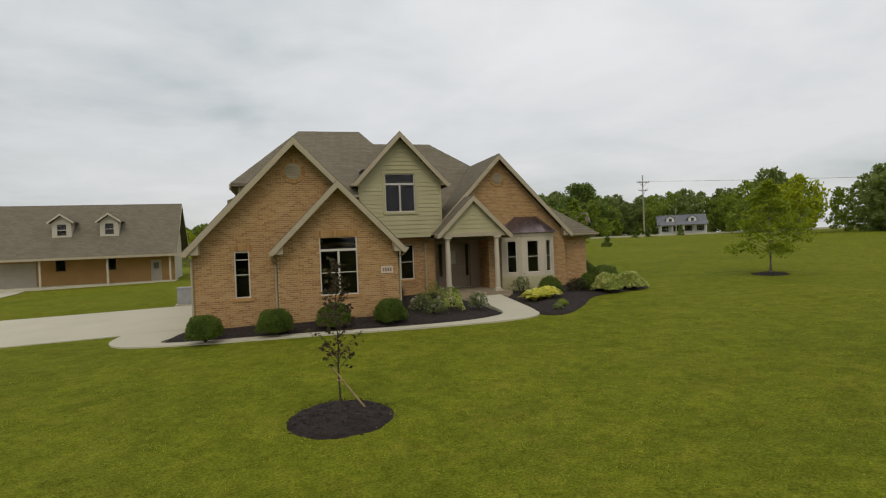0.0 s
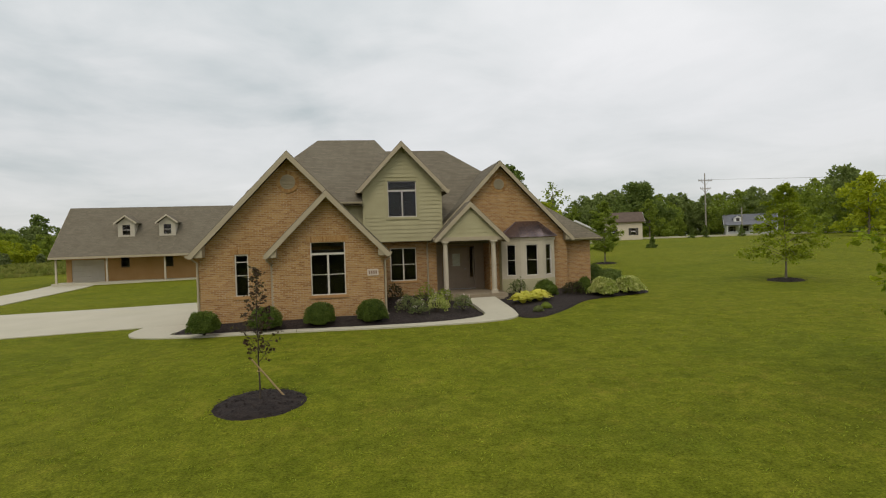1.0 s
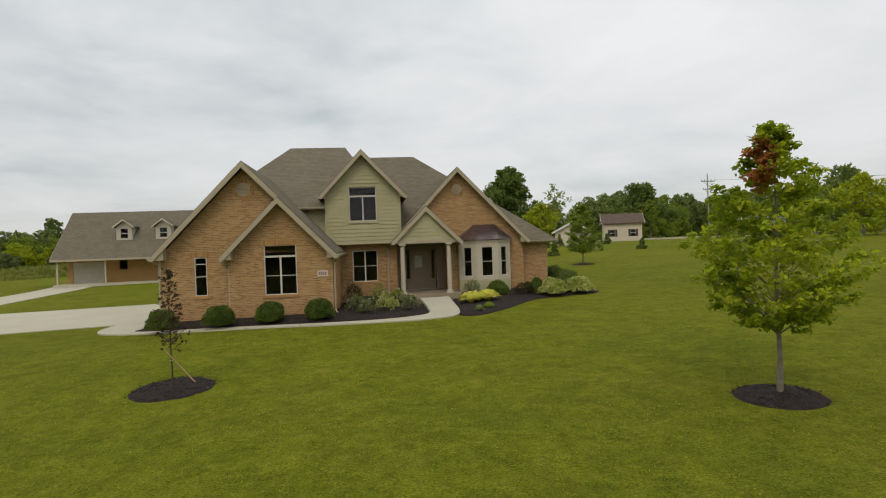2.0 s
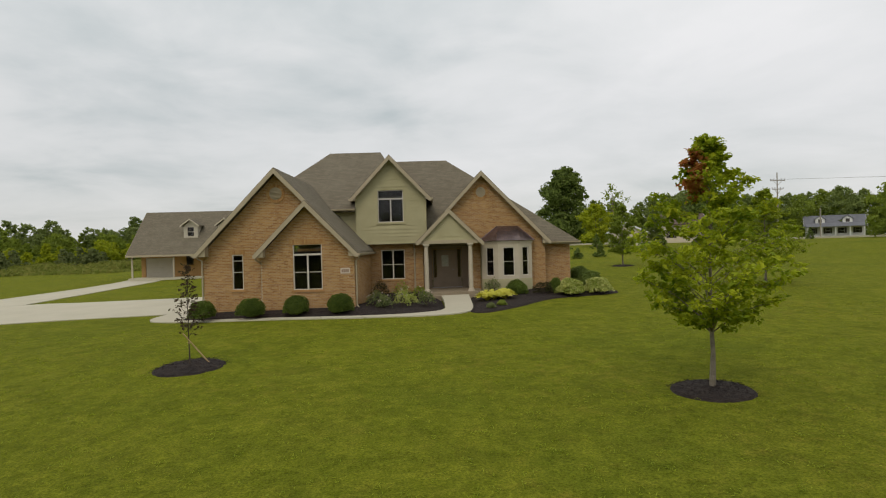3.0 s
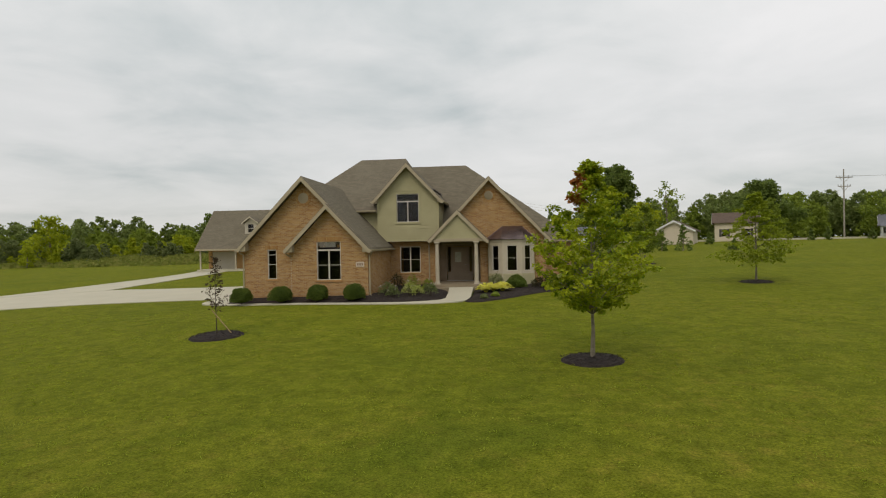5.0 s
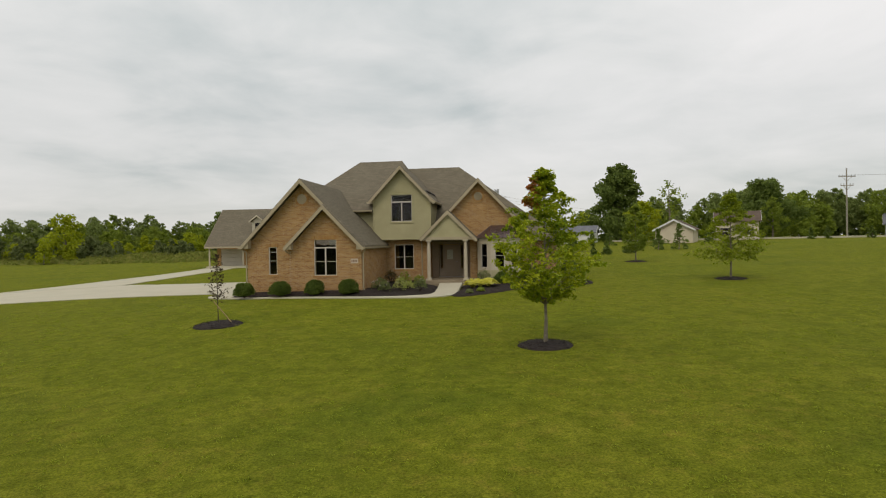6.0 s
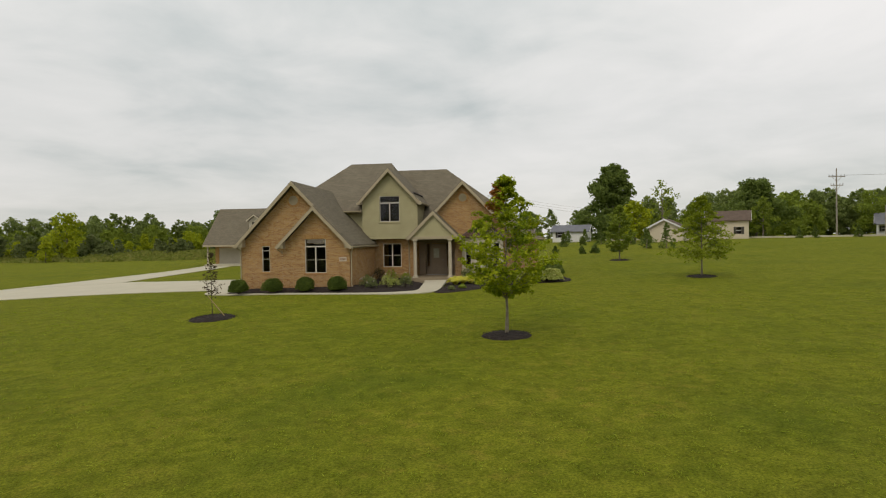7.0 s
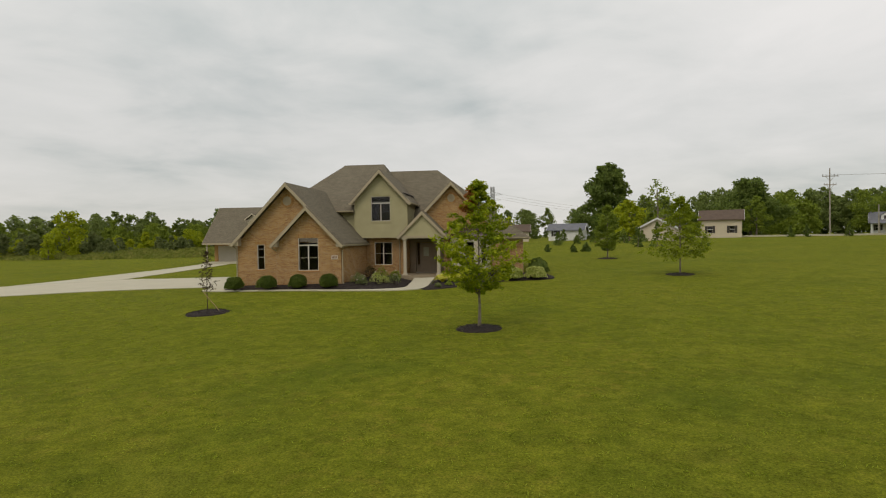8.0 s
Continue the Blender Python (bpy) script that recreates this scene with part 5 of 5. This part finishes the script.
woodland("field_edge_bushes", "grey-green bushes along the meadow", [
    ((-104, 92), (-66, 87), 24, 3.0, 5.5, 2.5), ((-69, 85), (-16, 88), 26, 1.9, 3.9, 2.5)], M_LEAF_HYD, 304, 0.8, 64)


def meadow():
    rng = np.random.default_rng(77)
    n = 26000
    x = rng.uniform(-127, -4, n)
    edge = np.interp(x, [-127, -79, -59, -46, -4], [89, 81, 74, 71, 75]) + 1.2 * np.sin(x * 0.35)
    back = rng.uniform(0, 1, n) ** 0.8 * 20
    y = edge + back
    v, q = [], []
    for k in range(n):
        z, h, a = lie(x[k], y[k]), rng.uniform(0.3, 1.0) * (0.5 + min(1.0, back[k] / 9)), rng.uniform(0, 6.28)
        dx, dy = 0.25 * math.cos(a), 0.25 * math.sin(a)
        o = len(v)
        v += [(x[k] - dx, y[k] - dy, z), (x[k] + dx, y[k] + dy, z), (x[k] + dx * 1.6, y[k] + dy * 1.2 + 0.1, z + h), (x[k] - dx * 0.6, y[k] - dy * 1.2, z + h * 0.8)]
        q.append((o, o + 1, o + 2, o + 3))
    return tagged(raw("meadow_grass", v, q, M_TALLGRASS), "tall tan and green meadow grass at the lawn's edge", "grass", kind="stuff")


meadow()


def weeds():
    """Scattered coarse tufts in the lawn."""
    rng = np.random.default_rng(99)
    c = []
    for k in range(5200):
        x, y = rng.uniform(-14, 34), rng.uniform(-13, 15.5)
        m = rng.integers(4, 12)
        s = rng.uniform(0.03, 0.10)
        p = rng.normal(0, s, (m, 3)) + np.array([x, y, 0])
        p[:, 2] = lie(x, y) + rng.uniform(0.005, 0.035, m)
        c.append(p)
    ob = leaves("lawn_tufts", np.concatenate(c), 0.055, rng, M_LEAF_LOCUST, None, kind="stuff", up=0.6, aspect=0.3)
    return tagged(ob, "coarse light-green tufts in the mown lawn", "grass", kind="stuff")


weeds()


# ---- far houses, poles ----
def cottage(name, label, x, y, turn, w, d, wall_h, roof_h, wall_m, roof_m, wins=(), porch=False, cross=False):
    ob = thing(name, label, "house")
    ob.matrix_world = pose(x, y, lie(x, y) - 0.1, 0, 0, turn)
    pl = Plane(0, -d / 2, (1, 0), (0, 1))
    holes = [(u - 0.45, u + 0.45, 1.0, 2.3) for u in wins]
    wall("wall", pl, [(-w / 2, 0), (w / 2, 0), (w / 2, wall_h), (-w / 2, wall_h)], holes, 0.2, wall_m, ob)
    part("wall", boxed(-w / 2, w / 2, d / 2 - 0.2, d / 2, 0, wall_h), wall_m, ob)
    for s in (-1, 1):
        x0 = s * w / 2
        part("end_wall", prisms(([(x0, -d / 2 + 0.2, 0), (x0, d / 2 - 0.2, 0), (x0, d / 2 - 0.2, wall_h), (x0, 0, wall_h + roof_h - 0.15), (x0, -d / 2 + 0.2, wall_h)], (-s * 0.2, 0, 0))), wall_m, ob)
    e = 0.45
    zb = wall_h - e * roof_h / (d / 2)
    for s in (-1, 1):
        part("roof", prisms(([(-w / 2 - e, s * (d / 2 + e), zb), (w / 2 + e, s * (d / 2 + e), zb), (w / 2 + e, 0, wall_h + roof_h), (-w / 2 - e, 0, wall_h + roof_h)], (0, 0, -0.15))), roof_m, ob)
    for s in (-1, 1):
        for v in (-1, 1):
            x0 = s * (w / 2 + e)
            part("rake_board", prisms(([(x0, v * (d / 2 + e), zb - 0.02), (x0, 0, wall_h + roof_h - 0.02), (x0, 0, wall_h + roof_h - 0.32), (x0, v * (d / 2 + e), zb - 0.32)], (s * 0.04, 0, 0))), M_WHITE, ob)
    for u in wins:
        part("window_glass", boxed(u - 0.45, u + 0.45, -d / 2 + 0.08, -d / 2 + 0.09, 1.0, 2.3), M_GLASS, ob)
        # dark sheet in place of a shaded room
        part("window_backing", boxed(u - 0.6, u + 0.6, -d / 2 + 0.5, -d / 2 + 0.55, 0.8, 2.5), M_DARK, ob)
        part("window_rail", boxed(u - 0.45, u + 0.45, -d / 2 + 0.04, -d / 2 + 0.075, 1.62, 1.70), M_WHITE, ob)
        for s in (-1, 1):
            part("shutter", boxed(u + s * 0.68 - 0.2, u + s * 0.68 + 0.2, -d / 2 - 0.04, -d / 2 - 0.003, 0.95, 2.35), M_SHUTTER, ob)
    if porch:
        part("porch_roof", prisms(([(-w / 2, -d / 2 - 2.2, wall_h - 0.5), (w / 2, -d / 2 - 2.2, wall_h - 0.5), (w / 2, -d / 2 - 0.01, wall_h + 0.3), (-w / 2, -d / 2 - 0.01, wall_h + 0.3)], (0, 0, -0.12))), roof_m, ob)
        for k in range(5):
            u = -w / 2 + 0.3 + k * (w - 0.6) / 4
            part("porch_post", boxed(u - 0.09, u + 0.09, -d / 2 - 2.1, -d / 2 - 1.92, 0, wall_h - 0.6), M_WHITE, ob)
    if cross:
        for u in (-w * 0.25, w * 0.22):
            part("dormer_wall", prisms(([(u - 1, -d / 2 + 0.6, wall_h), (u + 1, -d / 2 + 0.6, wall_h), (u + 1, -d / 2 + 0.6, wall_h + 1.4), (u, -d / 2 + 0.6, wall_h + 2.1), (u - 1, -d / 2 + 0.6, wall_h + 1.4)], (0, 2.2, 0))), wall_m, ob)
            for s in (-1, 1):
                part("dormer_roof", prisms(([(u, -d / 2 + 0.4, wall_h + 2.25), (u, d / 2 - 2, wall_h + 2.25), (u + s * 1.25, d / 2 - 2, wall_h + 1.35), (u + s * 1.25, -d / 2 + 0.4, wall_h + 1.35)], (0, 0, -0.1))), roof_m, ob)
            part("dormer_window", boxed(u - 0.4, u + 0.4, -d / 2 + 0.57, -d / 2 + 0.597, wall_h + 0.5, wall_h + 1.35), M_SHUTTER, ob)
    return ob


cottage("beige_house", "small beige-sided house with a brown roof and dark shutters", 53.5, 103.0, -20, 7.1, 6.4, 3.8, 1.7, M_BEIGE, M_BROWNROOF, (-1.9, 1.9))
cottage("brown_roof_house", "low beige house with a reddish-brown roof", 39.2, 90.5, -112, 8.6, 5.8, 2.5, 1.5, M_BEIGE, M_BROWNROOF, (-3, 1))
cottage("white_house", "low white house with a grey roof behind small evergreens", 24.4, 107.9, -14, 7.0, 6.0, 2.4, 1.2, M_WHITE, M_GREYROOF, (-2,))
cottage("tan_house", "low tan house with a brown roof", 12.5, 106.6, 0, 7.4, 5.8, 2.4, 1.3, M_BEIGE, M_BROWNROOF, (0,))
cottage("grey_roof_house", "white farmhouse with a grey dormered roof and porch", 107.3, 138.3, -30, 12.2, 7.2, 3.2, 2.4, M_WHITE, M_GREYROOF, (-4.6, -1.5, 1.5, 4.6), True, True)

slab_between("road", [(31.5, 110.5), (61.2, 103.1), (92.0, 94.0), (127.4, 83.3), (195.5, 45.0)], [(31.9, 113.2), (61.9, 105.8), (92.7, 96.7), (128.0, 86.0), (196.4, 47.7)], M_CONC, 0.30, 0.5, label="narrow pale road beyond the far lawn", category="road", kind="structure")


def utility_pole(x, y, h, label, arms):
    ob = thing("utility_pole", label, "utility pole", "utility poles along the road")
    z = lie(x, y)
    part("pole", tube(bmesh.new(), [(x, y, z - 0.2), (x, y, z + h)], [0.17, 0.11], 9), M_POLE, ob)
    for dz, ln in arms:
        arm = part("crossarm", boxed(x - ln, x + ln, y - 0.22, y - 0.10, z + h - dz - 0.08, z + h - dz + 0.08), M_POLE, ob)
        for s in (-0.95, -0.5, 0.5, 0.95):
            part("insulator", tube(bmesh.new(), [(x + s * ln, y - 0.15, z + h - dz + 0.10), (x + s * ln, y - 0.15, z + h - dz + 0.42)], [0.07, 0.05], 7), M_METAL, arm)
        for s in (-1, 1):
            part("brace", tube(bmesh.new(), [(x + s * ln * 0.6, y - 0.15, z + h - dz), (x, y - 0.15, z + h - dz - 1.0)], [0.04, 0.04], 5), M_POLE, ob)
    return ob


P1, P2 = (78.7, 113.9), (90.7, 118.4)
utility_pole(*P1, 14.0, "tall weathered utility pole with two crossarms", ((1.7, 1.6), (3.5, 1.2)))
utility_pole(*P2, 6.4, "short weathered pole by the road", ())


def wire(a, b, sag, label):
    pts = [Vector(a).lerp(Vector(b), t / 14) - Vector((0, 0, sag * 4 * (t / 14) * (1 - t / 14))) for t in range(15)]
    ob = thing("power_line", label, "cable", "power lines")
    part("cable", tube(bmesh.new(), pts, [0.035] * 15, 4), M_METAL, ob)


zp = lie(*P1) + 14.0
for s in (-1.5, 0.0, 1.5):
    wire((P1[0] + s, P1[1] - 0.15, zp - 1.45), (235 + s, 80, zp - 0.5), 1.2, "thin grey power line from the tall pole")



def lattice_tower(x, y, h, turn):
    """A tapered steel tower: four legs, bracing in bays, two pairs of arms."""
    ob = thing("transmission_tower", "grey steel lattice power tower far behind the house", "power tower")
    ob.matrix_world = pose(x, y, lie(x, y) - 0.2, 0, 0, turn)
    half = lambda z: 0.5 + 2.3 * (1 - min(1.0, z / (h * 0.72))) ** 1.2
    cuts = [h * k / 9 for k in range(10)]
    for sx, sy in ((-1, -1), (1, -1), (1, 1), (-1, 1)):
        part("leg", tube(bmesh.new(), [(sx * half(z), sy * half(z), z) for z in cuts], [0.13] * 10, 5), M_METAL, ob)
    for a, b in zip(cuts, cuts[1:]):
        bm = bmesh.new()
        for q in (-1, 1):
            for p in (-1, 1):
                tube(bm, [(p * half(a), q * half(a), a), (-p * half(b), q * half(b), b)], [0.06, 0.06], 4)
                tube(bm, [(q * half(a), p * half(a), a), (q * half(b), -p * half(b), b)], [0.06, 0.06], 4)
        part("bracing", bm, M_METAL, ob)
    for z, ln in ((0.74, 3.2), (0.84, 4.0)):
        for sx in (-1, 1):
            bm = bmesh.new()
            for q in (-0.5, 0.5):
                tube(bm, [(0, q, h * z), (sx * ln, 0, h * z)], [0.08, 0.06], 4)
            tube(bm, [(sx * 0.5, 0, h * z + 1.1), (sx * ln, 0, h * z)], [0.07, 0.06], 4)
            part("arm", bm, M_METAL, ob)
    return ob


TOWER = (5.2, 196.0)
lattice_tower(*TOWER, 19.3, -20)
for dz in (14.3, 15.2, 16.2):
    wire((TOWER[0] + 3.5, TOWER[1], lie(*TOWER) + dz), (110.0, 262.0, dz - 1.0), 3.5, "thin grey power line from the steel tower")
    wire((TOWER[0] - 3.5, TOWER[1], lie(*TOWER) + dz), (-30.0, 320.0, dz - 1.0), 3.5, "thin grey power line from the steel tower")

# grey utility box beside the drive
ubox = thing("utility_box", "grey metal utility box beside the driveway", "utility box")
ubz = lie(-5.81, 30.39)
part("cabinet", boxed(-6.21, -5.41, 30.09, 30.79, ubz + 0.06, ubz + 0.85, bevel=0.02), M_METAL, ubox)
part("lid", boxed(-6.25, -5.37, 30.05, 30.83, ubz + 0.85, ubz + 0.92, bevel=0.01), M_METAL, ubox)
part("pad", boxed(-6.31, -5.31, 29.99, 30.89, ubz - 0.05, ubz + 0.06), M_CONC, ubox)


# ---- bricks ----
def lay_bricks():
    for num, (pl, outline, holes, w) in enumerate(BRICK_JOBS):
        vs, fs = [], []
        for b in brick_boxes(pl, outline, holes, 0.35, 9.0):
            if num == 1 and 0.7 < b[2] < 1.55:
                raw("brick", brick_verts(pl, b), BRICK_FACES, M_BRICK, w)
                continue
            o = len(vs)
            vs += brick_verts(pl, b)
            fs += [tuple(k + o for k in f) for f in BRICK_FACES]
        if vs:
            raw("bricks", vs, fs, M_BRICK, w, kind="stuff")


lay_bricks()
